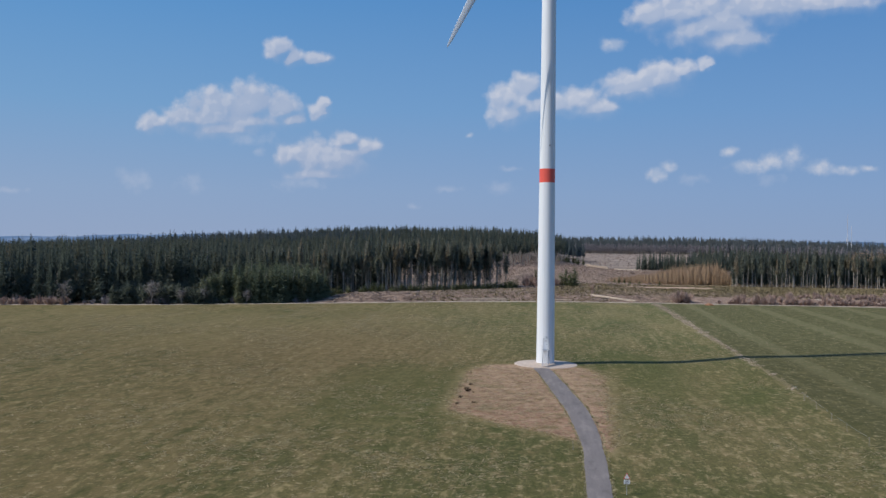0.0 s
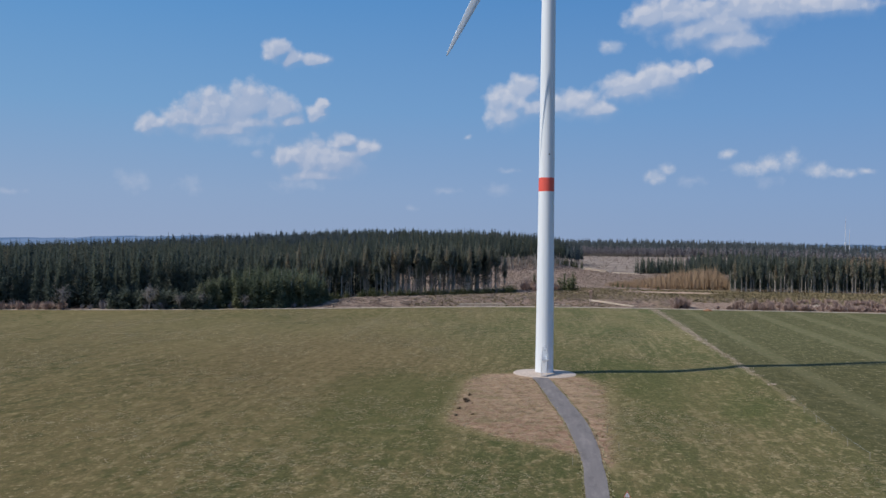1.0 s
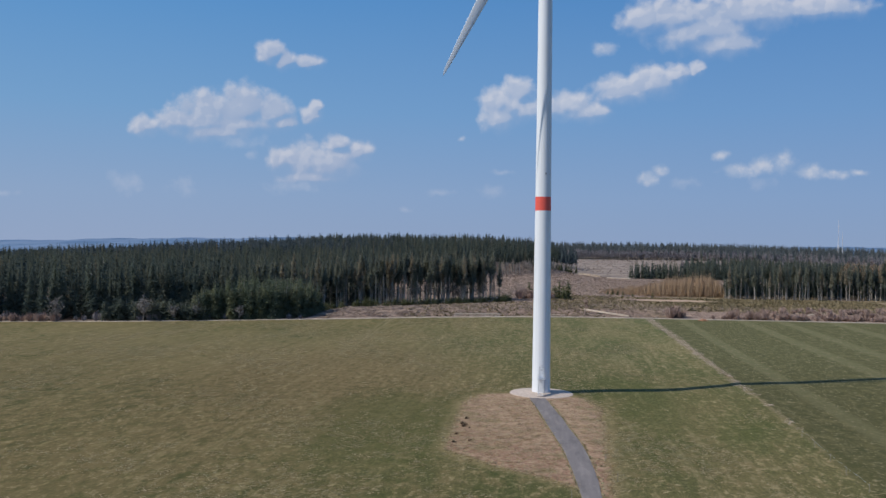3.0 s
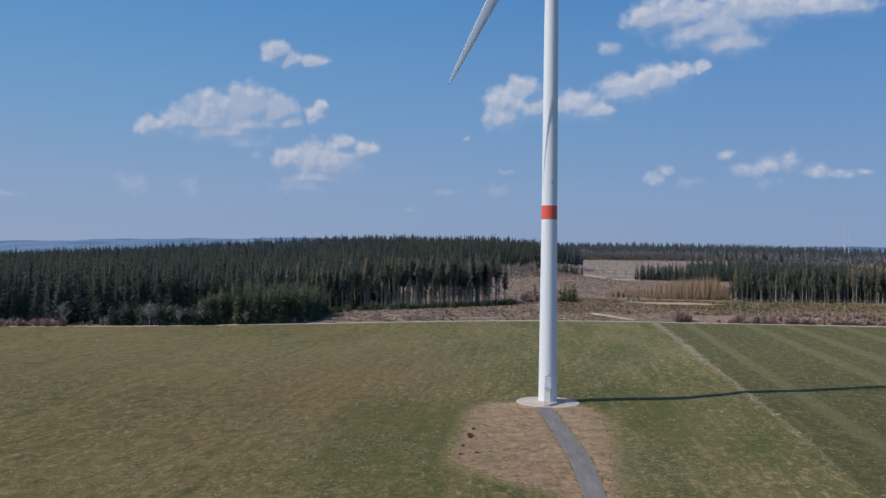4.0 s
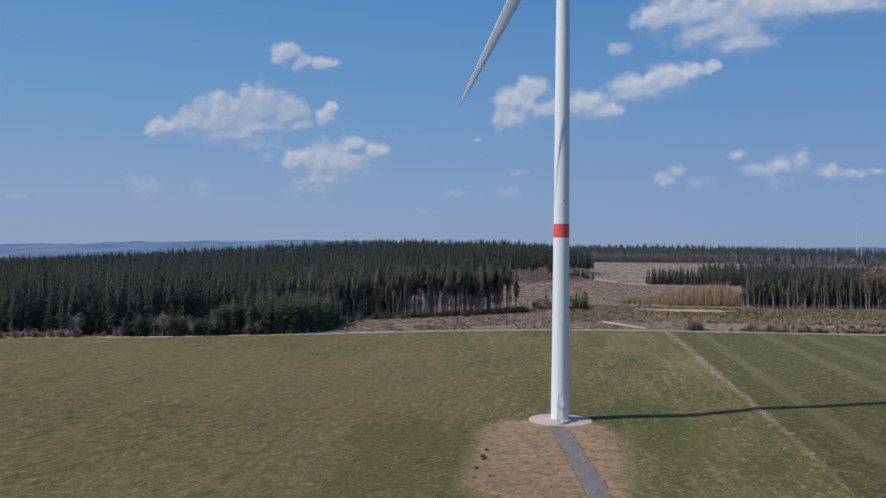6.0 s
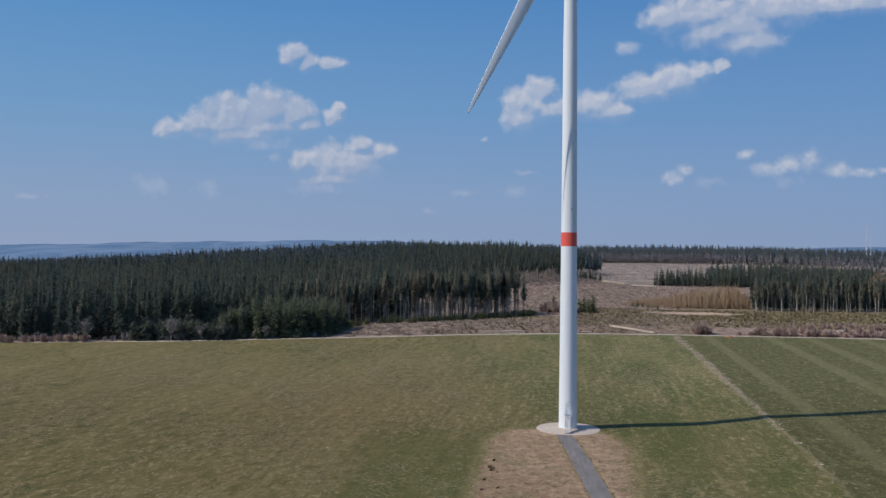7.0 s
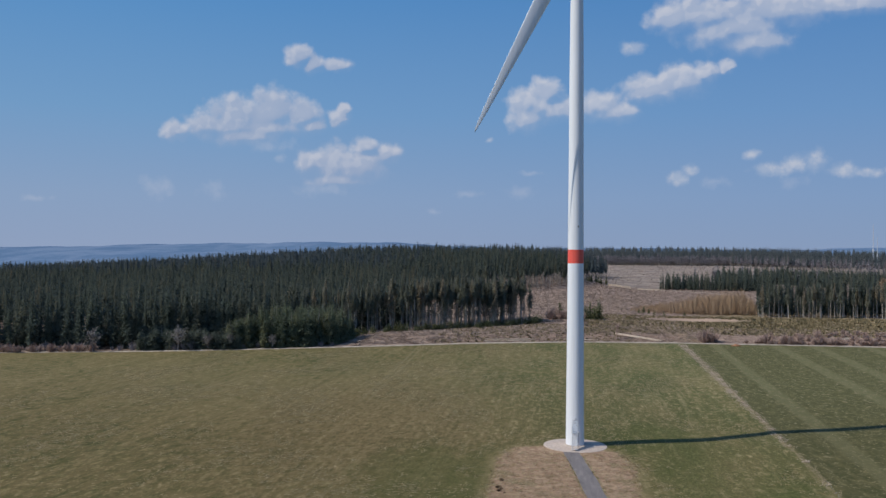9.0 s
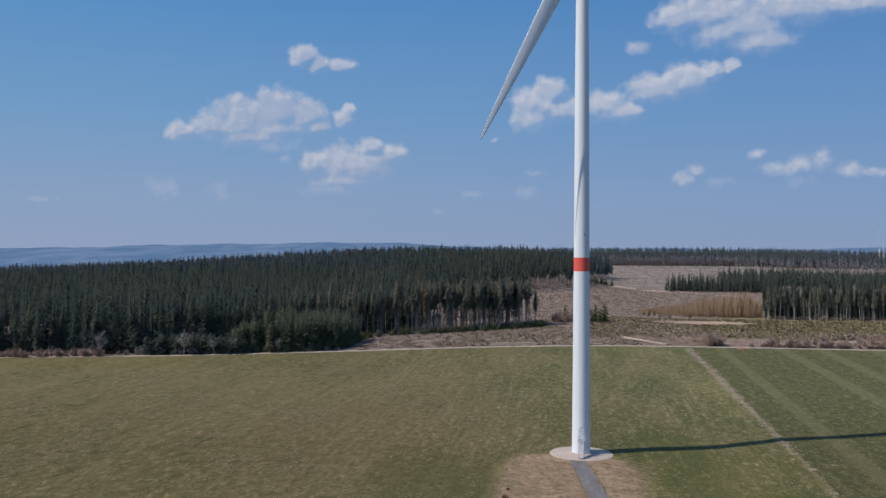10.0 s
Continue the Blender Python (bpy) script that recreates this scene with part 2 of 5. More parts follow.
    sown = n.mix(n.math("MULTIPLY", band, 0.42), sown, (0.185, 0.168, 0.090))
    field = n.mix(n.span(strip, -1.0, 1.0), meadow, sown)
    ragged = n.math("ADD", n.math("MULTIPLY", n.math("ABSOLUTE", strip), n.span(y, -60.0, 130.0, 1.5, 0.62)), n.math("MULTIPLY", n.math("SUBTRACT", n.math("ADD", clump, n.math("MULTIPLY", fine, 0.5)), 0.75), 7.0))
    dry = n.mix(n.span(fine, 0.38, 0.62), (0.450, 0.350, 0.240), (0.165, 0.132, 0.070))
    field = n.mix(n.math("MULTIPLY", n.span(ragged, 0.1, 1.1, 1.0, 0.0), n.math("MULTIPLY", n.math("MULTIPLY", n.span(y, -75.0, 25.0, 0.05, 1.0), n.span(crisp, 0.36, 0.56, 0.45, 1.0)), n.math("MULTIPLY", n.span(wide, 0.30, 0.55, 0.55, 1.0), n.span(small, 0.36, 0.56, 0.55, 1.0)))), field, dry)
    # bare ground round the foundation
    soil_edge = n.math("ADD", attr(n, "soil"), n.math("MULTIPLY", n.math("SUBTRACT", n.math("MULTIPLY_ADD", crisp, 0.5, n.math("MULTIPLY", clump, 0.5)), 0.5), 7.0))
    slant = n.join(n.math("MULTIPLY_ADD", y, 0.35, x), n.math("MULTIPLY_ADD", x, -0.25, y), 0.0)
    streak = n.noise(n.vec("MULTIPLY", slant, (0.55, 0.42, 1.0)), 1.0, 7.0, 0.80)
    soil = n.mix(n.span(streak, 0.38, 0.62), (0.285, 0.185, 0.132), (0.490, 0.350, 0.256))
    pink = n.span(n.math("ADD", y, n.math("MULTIPLY", n.math("SUBTRACT", wide, 0.5), 24.0)), -40.0, -58.0, 0.05, 0.8)
    soil = n.mix(pink, soil, n.mix(n.span(streak, 0.4, 0.6), (0.270, 0.152, 0.112), (0.460, 0.305, 0.228)))
    soil = n.mix(n.span(n.noise(n.vec("MULTIPLY", slant, (0.10, 0.075, 1.0)), 1.0, 4.0, 0.6), 0.42, 0.62, 0.0, 0.45), soil, (0.300, 0.190, 0.140))
    soil = n.mix(n.span(small, 0.56, 0.63, 0.0, 0.60), soil, (0.560, 0.435, 0.310))
    soil = n.mix(n.span(small, 0.43, 0.34, 0.0, 0.55), soil, (0.175, 0.125, 0.085))
    soil = n.mix(n.span(crisp, 0.56, 0.66, 0.0, 0.5), soil, (0.460, 0.355, 0.225))
    soil = n.mix(n.span(crisp, 0.44, 0.34, 0.0, 0.55), soil, (0.150, 0.115, 0.075))
    old = n.math("ADD", n.noise(n.vec("MULTIPLY", slant, (0.12, 0.11, 1.0)), 1.0, 5.0, 0.68), n.span(x, 4.0, 10.0, 0.0, 0.05))
    soil = n.mix(n.math("MULTIPLY", n.span(old, 0.53, 0.64), 0.6), soil, n.mix(fine, (0.130, 0.118, 0.055), (0.300, 0.245, 0.145)))
    fringe = n.math("MULTIPLY", n.span(soil_edge, 3.2, 0.6), n.span(crisp, 0.38, 0.60, 0.10, 0.65))
    field = n.mix(fringe, field, (0.330, 0.255, 0.145))
    field = n.mix(n.span(soil_edge, -0.7, 0.9, 0.94, 0.0), field, soil)
    # beyond the road: felled forest with brash, heath and litter
    sticks = n.noise(n.vec("MULTIPLY", q, (0.25, 0.6, 1.0)), 1.0, 7.0, 0.75)
    brash = n.mix(n.span(sticks, 0.34, 0.66), (0.118, 0.077, 0.057), (0.425, 0.304, 0.226))
    heath = n.mix(n.span(n.noise(n.vec("MULTIPLY", q, (0.16, 0.20, 1.0)), 1.0, 6.0, 0.7), 0.43, 0.57), (0.066, 0.062, 0.027), (0.360, 0.262, 0.160))
    rough_land = n.mix(n.span(n.math("ADD", n.noise(q, 0.022, 4.0, 0.6), n.span(x, 20.0, 90.0, -0.12, 0.14)), 0.48, 0.60), brash, heath)
    bare = n.vec("LENGTH", n.vec("MULTIPLY_ADD", q, (0.034, 0.060, 0.0), (-2.38, -20.4, 0.0)))
    bare = n.span(n.math("ADD", bare, n.math("MULTIPLY", n.math("SUBTRACT", n.noise(n.vec("MULTIPLY", q, (0.05, 0.15, 1.0)), 1.0, 5.0, 0.65), 0.5), 2.6)), 0.75, 1.0, 0.9, 0.0)
    rough_land = n.mix(bare, rough_land, n.mix(n.span(sticks, 0.35, 0.65), (0.420, 0.285, 0.195), (0.560, 0.405, 0.285)))
    moor = n.mix(n.span(n.noise(n.vec("MULTIPLY", q, (0.13, 0.12, 1.0)), 1.0, 6.0, 0.72), 0.41, 0.58), (0.108, 0.073, 0.056), (0.375, 0.272, 0.205))
    pale = n.mix(n.span(n.noise(n.vec("MULTIPLY", q, (0.030, 0.030, 1.0)), 1.0, 7.0, 0.75), 0.40, 0.60), (0.195, 0.154, 0.125), (0.350, 0.280, 0.222))
    rough_land = n.mix(n.span(n.math("SUBTRACT", y, n.math("MULTIPLY", x, 1.4)), 225.0, 300.0), rough_land, moor)
    rough_land = n.mix(n.span(n.math("ADD", y, n.math("MULTIPLY", sticks, 60.0)), 790.0, 830.0), rough_land, pale)
    side = attr(n, "edge")
    scrub = n.math("MULTIPLY", n.math("MULTIPLY", n.span(side, 3.0, 6.0), n.span(n.math("ADD", side, n.math("MULTIPLY", clump, 12.0)), 36.0, 26.0)), n.span(x, 45.0, 75.0))
    rough_land = n.mix(scrub, rough_land, n.mix(n.span(sticks, 0.36, 0.64), (0.180, 0.122, 0.092), (0.390, 0.285, 0.215)))
    edge = n.math("ADD", attr(n, "edge"), n.math("MULTIPLY", n.math("SUBTRACT", clump, 0.5), 1.6))
    # tint by place: paler and bluer far off, darker and warmer towards -x
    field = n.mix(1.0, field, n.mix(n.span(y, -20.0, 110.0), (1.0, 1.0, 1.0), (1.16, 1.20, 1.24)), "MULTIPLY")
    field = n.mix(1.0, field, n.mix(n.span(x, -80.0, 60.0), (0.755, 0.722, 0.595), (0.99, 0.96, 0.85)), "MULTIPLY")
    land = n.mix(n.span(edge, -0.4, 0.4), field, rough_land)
    return land, n.math("ADD", fine, n.math("MULTIPLY", clump, 0.4))


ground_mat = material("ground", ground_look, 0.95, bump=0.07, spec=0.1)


def asphalt_look(n, p):
    x, y, z = n.xyz(p)
    worn = n.noise(n.vec("MULTIPLY", p, (1.6, 0.14, 1.0)), 1.0, 4.0, 0.6)
    grit = n.noise(n.vec("MULTIPLY", p, (9.0, 2.0, 1.0)), 1.0, 3.0)
    patch = n.noise(n.vec("MULTIPLY", p, (0.5, 0.16, 1.0)), 1.0, 5.0, 0.65)
    c = n.mix(n.math("MULTIPLY_ADD", worn, 0.8, n.math("MULTIPLY", grit, 0.25)), (0.128, 0.110, 0.101), (0.258, 0.226, 0.206))
    c = n.mix(n.span(patch, 0.52, 0.66, 0.0, 0.45), c, (0.300, 0.262, 0.232))
    c = n.mix(n.span(patch, 0.46, 0.36, 0.0, 0.40), c, (0.105, 0.090, 0.083))
    return c, n.noise(p, 14.0, 4.0)


asphalt = material("asphalt", asphalt_look, 0.9, bump=0.015)
gravel = material("gravel_road", lambda n, p: (n.mix(n.span(n.noise(p, 0.35, 6.0, 0.7), 0.35, 0.68), (0.33, 0.265, 0.205), (0.56, 0.48, 0.385)), n.noise(p, 5.0, 4.0)), 0.95, bump=0.03)
concrete = material("gravelled_concrete", lambda n, p: (n.mix(n.span(n.noise(n.vec("MULTIPLY", p, (2.2, 1.0, 1.0)), 1.0, 7.0, 0.72), 0.34, 0.68), (0.45, 0.360, 0.290), (0.58, 0.475, 0.385)), n.noise(p, 9.0, 4.0)), 0.9, bump=0.02)


def coat(c, dirt=0.9):
    def build(n, p):
        x, y, z = n.xyz(p)
        run = n.noise(n.join(n.math("MULTIPLY", x, 3.0), n.math("MULTIPLY", y, 3.0), n.math("MULTIPLY", z, 0.06)), 1.0, 5.0, 0.6)
        return n.mix(n.span(run, 0.35, 0.75), c, tuple(v * dirt for v in c))
    return build


paint = material("white_tower_paint", coat((0.78, 0.80, 0.81)), 0.42, spec=0.4)
band_red = material("red_band_paint", coat((0.80, 0.115, 0.080)), 0.45, spec=0.4)
blade_skin = material("blade_skin", coat((0.80, 0.82, 0.83), 0.93), 0.38, spec=0.45)
steel = material("galvanised_steel", lambda n, p: n.mix(n.noise(p, 6.0, 4.0), (0.42, 0.44, 0.46), (0.62, 0.63, 0.64)), 0.5, 0.7)
light_steel = material("light_grey_steel", lambda n, p: n.mix(n.noise(p, 6.0, 4.0), (0.56, 0.57, 0.57), (0.72, 0.73, 0.73)), 0.55, 0.1)
dark_metal = material("dark_metal", lambda n, p: n.mix(n.noise(p, 4.0, 3.0), (0.03, 0.03, 0.035), (0.06, 0.06, 0.065)), 0.6, 0.3)
sign_white = material("sign_white", lambda n, p: n.mix(n.noise(p, 5.0, 3.0), (0.78, 0.78, 0.76), (0.70, 0.70, 0.68)), 0.5)
sign_red = material("sign_red", lambda n, p: n.mix(n.noise(p, 5.0, 3.0), (0.62, 0.05, 0.04), (0.52, 0.05, 0.04)), 0.5)
post_wood = material("weathered_post", lambda n, p: n.mix(n.noise(n.vec("MULTIPLY", p, (20, 20, 2)), 1.0, 4.0), (0.22, 0.19, 0.15), (0.36, 0.33, 0.27)), 0.85)
mast_paint = material("mast_paint", lambda n, p: n.mix(n.noise(p, 0.2, 3.0), (0.55, 0.57, 0.60), (0.66, 0.67, 0.69)), 0.6)


def needles(tone, low=(0.046, 0.062, 0.052), high=(0.096, 0.104, 0.070), dead=(0.170, 0.130, 0.085), dying=0.80):
    def build(n, p):
        v = attr(n, "tone") if tone else n.add("ShaderNodeObjectInfo").outputs["Random"]
        isle = n.add("ShaderNodeNewGeometry").outputs["Random Per Island"]
        c = n.mix(n.math("MULTIPLY_ADD", isle, 0.25, n.math("MULTIPLY", v, 0.75)), low, high)
        return n.mix(n.math("MULTIPLY", n.span(v, dying, dying + 0.25), n.math("MULTIPLY_ADD", isle, 0.5, 0.25)), c, dead)
    return build


spruce_needles = material("spruce_needles", needles(False, (0.096, 0.122, 0.106), (0.160, 0.180, 0.130), (0.215, 0.192, 0.138)), 0.85, spec=0.1, thin=0.5)
# distance haze over the horizon woods is mixed into this paler needle colour
hazed_needles = material("hazed_needles", needles(True, (0.085, 0.105, 0.112), (0.135, 0.150, 0.145), (0.185, 0.170, 0.155)), 0.9, spec=0.1, thin=0.45)
# tuned lighter and browner than forest_needles on the rows behind
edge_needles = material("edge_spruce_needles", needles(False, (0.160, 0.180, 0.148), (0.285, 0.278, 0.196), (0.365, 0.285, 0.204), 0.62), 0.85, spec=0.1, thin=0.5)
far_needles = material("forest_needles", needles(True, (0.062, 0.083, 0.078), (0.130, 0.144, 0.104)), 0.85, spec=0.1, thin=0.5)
# haze over the far rise is painted in as a bluer needle colour
hazed_blue_needles = material("hazed_blue_spruce_needles", needles(True, (0.058, 0.080, 0.090), (0.100, 0.120, 0.120), (0.130, 0.130, 0.120)), 0.85, spec=0.1, thin=0.5)
young_needles = material("young_spruce_needles", needles(False, (0.124, 0.152, 0.105), (0.216, 0.238, 0.140), (0.270, 0.255, 0.160)), 0.85, spec=0.1, thin=0.5)
shrub_green = material("seedling_needles", needles(False, (0.095, 0.110, 0.055), (0.180, 0.190, 0.098), (0.180, 0.168, 0.098)), 0.85, spec=0.1, thin=0.45)
pine_needles = material("grey_green_thicket", needles(False, (0.115, 0.140, 0.112), (0.180, 0.198, 0.150), (0.240, 0.228, 0.175)), 0.9, spec=0.1, thin=0.5)
bark = material("spruce_bark", lambda n, p: n.mix(n.math("MULTIPLY", n.math("ADD", n.noise(n.vec("MULTIPLY", p, (6, 6, 1)), 1.0, 5.0), n.add("ShaderNodeObjectInfo").outputs["Random"]), 0.6), (0.13, 0.112, 0.096), (0.52, 0.465, 0.405)), 0.9)
twig = material("bare_twigs", lambda n, p: n.mix(n.add("ShaderNodeNewGeometry").outputs["Random Per Island"], (0.260, 0.182, 0.148), (0.470, 0.345, 0.285)), 0.9, spec=0.1)
birch = material("pale_bark", lambda n, p: n.mix(n.noise(p, 3.0, 4.0), (0.30, 0.275, 0.25), (0.17, 0.15, 0.14)), 0.85)
larch = material("dry_larch_twigs", lambda n, p: n.mix(n.add("ShaderNodeNewGeometry").outputs["Random Per Island"], (0.265, 0.175, 0.108), (0.440, 0.315, 0.200)), 0.9, spec=0.1)
grey_wood = material("grey_bare_wood", lambda n, p: n.mix(n.add("ShaderNodeNewGeometry").outputs["Random Per Island"], (0.180, 0.166, 0.176), (0.330, 0.304, 0.308)), 0.9, spec=0.1)
log_bark = material("log_bark", lambda n, p: n.mix(n.math("MULTIPLY_ADD", n.add("ShaderNodeObjectInfo").outputs["Random"], 0.7, n.math("MULTIPLY", n.noise(p, 2.0, 5.0), 0.4)), (0.27, 0.190, 0.125), (0.72, 0.60, 0.47)), 0.85)
rust_bark = material("rusty_bark_litter", lambda n, p: (n.mix(n.noise(p, 3.0, 5.0, 0.7), (0.20, 0.095, 0.050), (0.42, 0.215, 0.115)), n.noise(p, 8.0, 4.0)), 0.95, bump=0.05)
dark_weed = material("dark_weed", lambda n, p: n.mix(n.add("ShaderNodeNewGeometry").outputs["Random Per Island"], (0.060, 0.044, 0.030), (0.150, 0.110, 0.070)), 0.9, spec=0.1)
straw_mat = material("dry_grass", lambda n, p: n.mix(n.add("ShaderNodeNewGeometry").outputs["Random Per Island"], (0.190, 0.170, 0.085), (0.360, 0.310, 0.185)), 0.9, spec=0.1)
pale_straw = material("pale_straw", lambda n, p: n.mix(n.add("ShaderNodeNewGeometry").outputs["Random Per Island"], (0.300, 0.235, 0.120), (0.520, 0.420, 0.255)), 0.9, spec=0.1, thin=0.45)
strip_straw = material("bleached_strip_grass", lambda n, p: n.mix(n.add("ShaderNodeNewGeometry").outputs["Random Per Island"], (0.300, 0.230, 0.160), (0.580, 0.470, 0.365)), 0.9, spec=0.1)
heath_mat = material("heath_tufts", lambda n, p: n.mix(n.add("ShaderNodeNewGeometry").outputs["Random Per Island"], (0.070, 0.062, 0.032), (0.335, 0.262, 0.150)), 0.9, spec=0.1)
brash_mat = material("brash_wood", lambda n, p: n.mix(n.add("ShaderNodeNewGeometry").outputs["Random Per Island"], (0.140, 0.102, 0.080), (0.380, 0.292, 0.226)), 0.9, spec=0.1)

# ---- shape of the land ----
ROAD = [(-700, 20), (-420, 82), (-300, 110), (-222, 131), (-160, 147), (-93, 174.5), (-38, 201), (9, 215.5), (49, 221), (100, 221.5), (150, 219.5), (260, 214), (600, 190)]
RX, RY = np.array(ROAD, float).T


def road_y(x):
    """The far edge of the meadow."""
    return np.interp(x, RX, RY)


def smooth(v, a, b):
    t = np.clip((np.asarray(v, float) - a) / (b - a), 0, 1)
    return t * t * (3 - 2 * t)


def land(x, y):
    """Height of the ground, for numbers or arrays."""
    x, y = np.asarray(x, float), np.asarray(y, float)
    d = y - road_y(x)
    z = -0.55 * np.exp(-((x - 29) / 11) ** 2) * np.exp(-((y - 10) / 90) ** 2) - 0.22 * smooth(x, 49, 62) * (1 - smooth(y, 120, 200))
    z = z + 0.25 * np.exp(-((x - 44.9) / 1.6) ** 2) * (1 - smooth(d, -30, 0))
    z = z + 0.8 * smooth(-x, 15, 60) * (1 - smooth(np.abs(y - 10), 40, 130))
    z = z + 2.3 * smooth(d, 5, 26) * smooth(x, -110, -80)
    z = z + 11.5 * smooth(y, 750, 1800) * smooth(x, -420, -60) + 12 * smooth(y, 1780, 2150) * smooth(x, -420, -60)
    z = z + 23.0 * np.exp(-((x + 180) / 300) ** 2 - ((y - 1000) / np.where(y < 1000, 420.0, 300.0)) ** 2) * (1 - smooth(x, -20, 90))
    z = z - 34.0 * smooth(y, 900, 2300) * (1 - smooth(x, -420, -60)) - 50.0 * smooth(y, 2250, 2800) * smooth(x, -420, -60)
    return z


def h(x, y):
    return float(land(x, y))


def mesh_of(name, verts, faces, mats=(), index=None, smooth_faces=False):
    me = bpy.data.meshes.new(name)
    me.from_pydata(verts if isinstance(verts, list) else verts.tolist(), [], faces if isinstance(faces, list) else faces.tolist())
    for m in mats:
        me.materials.append(m)
    if index is not None:
        me.polygons.foreach_set("material_index", np.asarray(index, np.int32))
    if smooth_faces:
        me.polygons.foreach_set("use_smooth", np.ones(len(me.polygons), bool))
    me.update()
    return me


def part(name, bm, mat, parent, label="", smooth_faces=False):
    """One mesh object under a thing or a part."""
    me = bpy.data.meshes.new(name)
    bm.to_mesh(me)
    bm.free()
    me.materials.append(mat)
    if smooth_faces:
        me.polygons.foreach_set("use_smooth", np.ones(len(me.polygons), bool))
    ob = new(name, me)
    ob.parent = parent
    return tagged(ob, label)


def piece(name, me, parent, m=None, label=""):
    ob = new(name, me)
    ob.parent = parent
    if m is not None:
        ob.matrix_basis = m
    return tagged(ob, label)


def spaced(*runs):
    """Grid lines: runs of (from, to, step)."""
    out = []
    for a, b, s in runs:
        out.extend(np.arange(a, b, s))
    return np.array(out + [runs[-1][1]], float)


def polygon_distance(px, py, poly):
    """Signed distance to a closed polygon, negative inside."""
    d, inside = np.full(px.shape, 1e9), np.zeros(px.shape, bool)
    for (ax, ay), (bx, by) in zip(poly, poly[1:] + poly[:1]):
        ex, ey = bx - ax, by - ay
        t = np.clip(((px - ax) * ex + (py - ay) * ey) / (ex * ex + ey * ey), 0, 1)
        d = np.minimum(d, np.hypot(px - ax - t * ex, py - ay - t * ey))
        cross = (ay > py) != (by > py)
        xi = ax + (py - ay) / np.where(abs(ey) < 1e-9, 1e-9, ey) * ex
        inside ^= cross & (px < xi)
    return np.where(inside, -d, d)


SOIL = [(-12, -3), (-15, -12), (-14.8, -36), (-14.6, -55), (-9.4, -61.2), (-5.1, -65.8), (-1.2, -68.6), (2.5, -72.3), (5, -75), (7.6, -80), (8.4, -73), (9.2, -58), (10.2, -38), (10.8, -16.5), (8.6, -6), (4, -1), (0, 0)]


def strip_x(y):
    """Where the dry strip between meadow and field runs."""
    return np.interp(y, [-120, -71, -38, 0, 20, 34, 72, 140, 214], [38.5, 41.2, 43.3, 44.7, 45.0, 45.4, 46.1, 48.0, 49.2])


def build_ground():
    xs = spaced((-4600, -700, 130), (-700, -260, 20), (-260, -110, 5), (-110, 130, 2), (130, 260, 5), (260, 700, 20), (700, 4600, 130))
    ys = spaced((-900, -320, 60), (-320, -120, 10), (-120, 240, 2), (240, 480, 6), (480, 1000, 20), (1000, 4800, 50))
    gx, gy = np.meshgrid(xs, ys)
    fx, fy = gx.ravel(), gy.ravel()
    v = np.column_stack([fx, fy, land(fx, fy)])
    nx = len(xs)
    i = (np.arange(len(ys) - 1)[:, None] * nx + np.arange(nx - 1)[None, :]).ravel()
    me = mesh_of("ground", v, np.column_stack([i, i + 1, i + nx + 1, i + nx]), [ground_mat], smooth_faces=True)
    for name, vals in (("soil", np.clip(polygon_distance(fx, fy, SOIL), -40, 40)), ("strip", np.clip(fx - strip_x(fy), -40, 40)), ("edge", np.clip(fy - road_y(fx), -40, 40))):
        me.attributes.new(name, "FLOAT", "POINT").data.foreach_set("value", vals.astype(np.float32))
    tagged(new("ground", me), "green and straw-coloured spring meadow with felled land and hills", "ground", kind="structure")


def ribbon(name, line, width, lift, mat, step=1.5, wobble=0.0):
    """A paved strip that lies on the land along a line, with a thickness."""
    pts = np.array(line, float)
    s = np.r_[0, np.cumsum(np.hypot(*np.diff(pts, axis=0).T))]
    t = np.arange(0, s[-1], step)
    cx, cy = np.interp(t, s, pts[:, 0]), np.interp(t, s, pts[:, 1])
    k = np.ones(9) / 9
    cx[4:-4], cy[4:-4] = np.convolve(cx, k, "valid"), np.convolve(cy, k, "valid")
    dx, dy = np.gradient(cx), np.gradient(cy)
    n = np.hypot(dx, dy)
    nx, ny = -dy / n, dx / n
    rng = np.random.default_rng(5)
    rows = []
    for f, up in ((-1.03, -0.12), (-1.0, 0.0), (-0.5, 0.015), (0, 0.02), (0.5, 0.015), (1.0, 0.0), (1.03, -0.12)):
        o = f * (width(cy) if callable(width) else width) / 2 + (np.convolve(rng.uniform(-wobble, wobble, len(t) + 4), np.ones(5) / 2.2, "valid") if abs(f) >= 1 else 0)
        x, y = cx + nx * o, cy + ny * o
        rows.append(np.column_stack([x, y, land(x, y) + lift + up]))
    v = np.stack(rows, 1).reshape(-1, 3)
    m = len(rows)
    i = (np.arange(len(t) - 1)[:, None] * m + np.arange(m - 1)[None, :]).ravel()
    return new(name, mesh_of(name, v, np.column_stack([i, i + m, i + m + 1, i + 1]), [mat]))


build_ground()
PATHWAY = [(-0.75, -4.6), (-0.6, -8), (0.1, -12.5), (0.8, -18), (1.5, -23.5), (2.3, -31), (3.15, -39.1), (4.0, -45.5), (4.7, -52), (5.3, -62.5), (5.7, -72), (5.8, -80), (5.6, -93), (5.3, -100), (4.2, -130), (2, -165), (-2, -210), (-6, -260)]
tagged(ribbon("path", PATHWAY, lambda y: np.interp(y, [-80, -60, -24, -12], [2.5, 3.2, 3.3, 3.1]), 0.06, asphalt, wobble=0.10), "narrow grey asphalt access path curving to the turbine", "path", kind="structure")
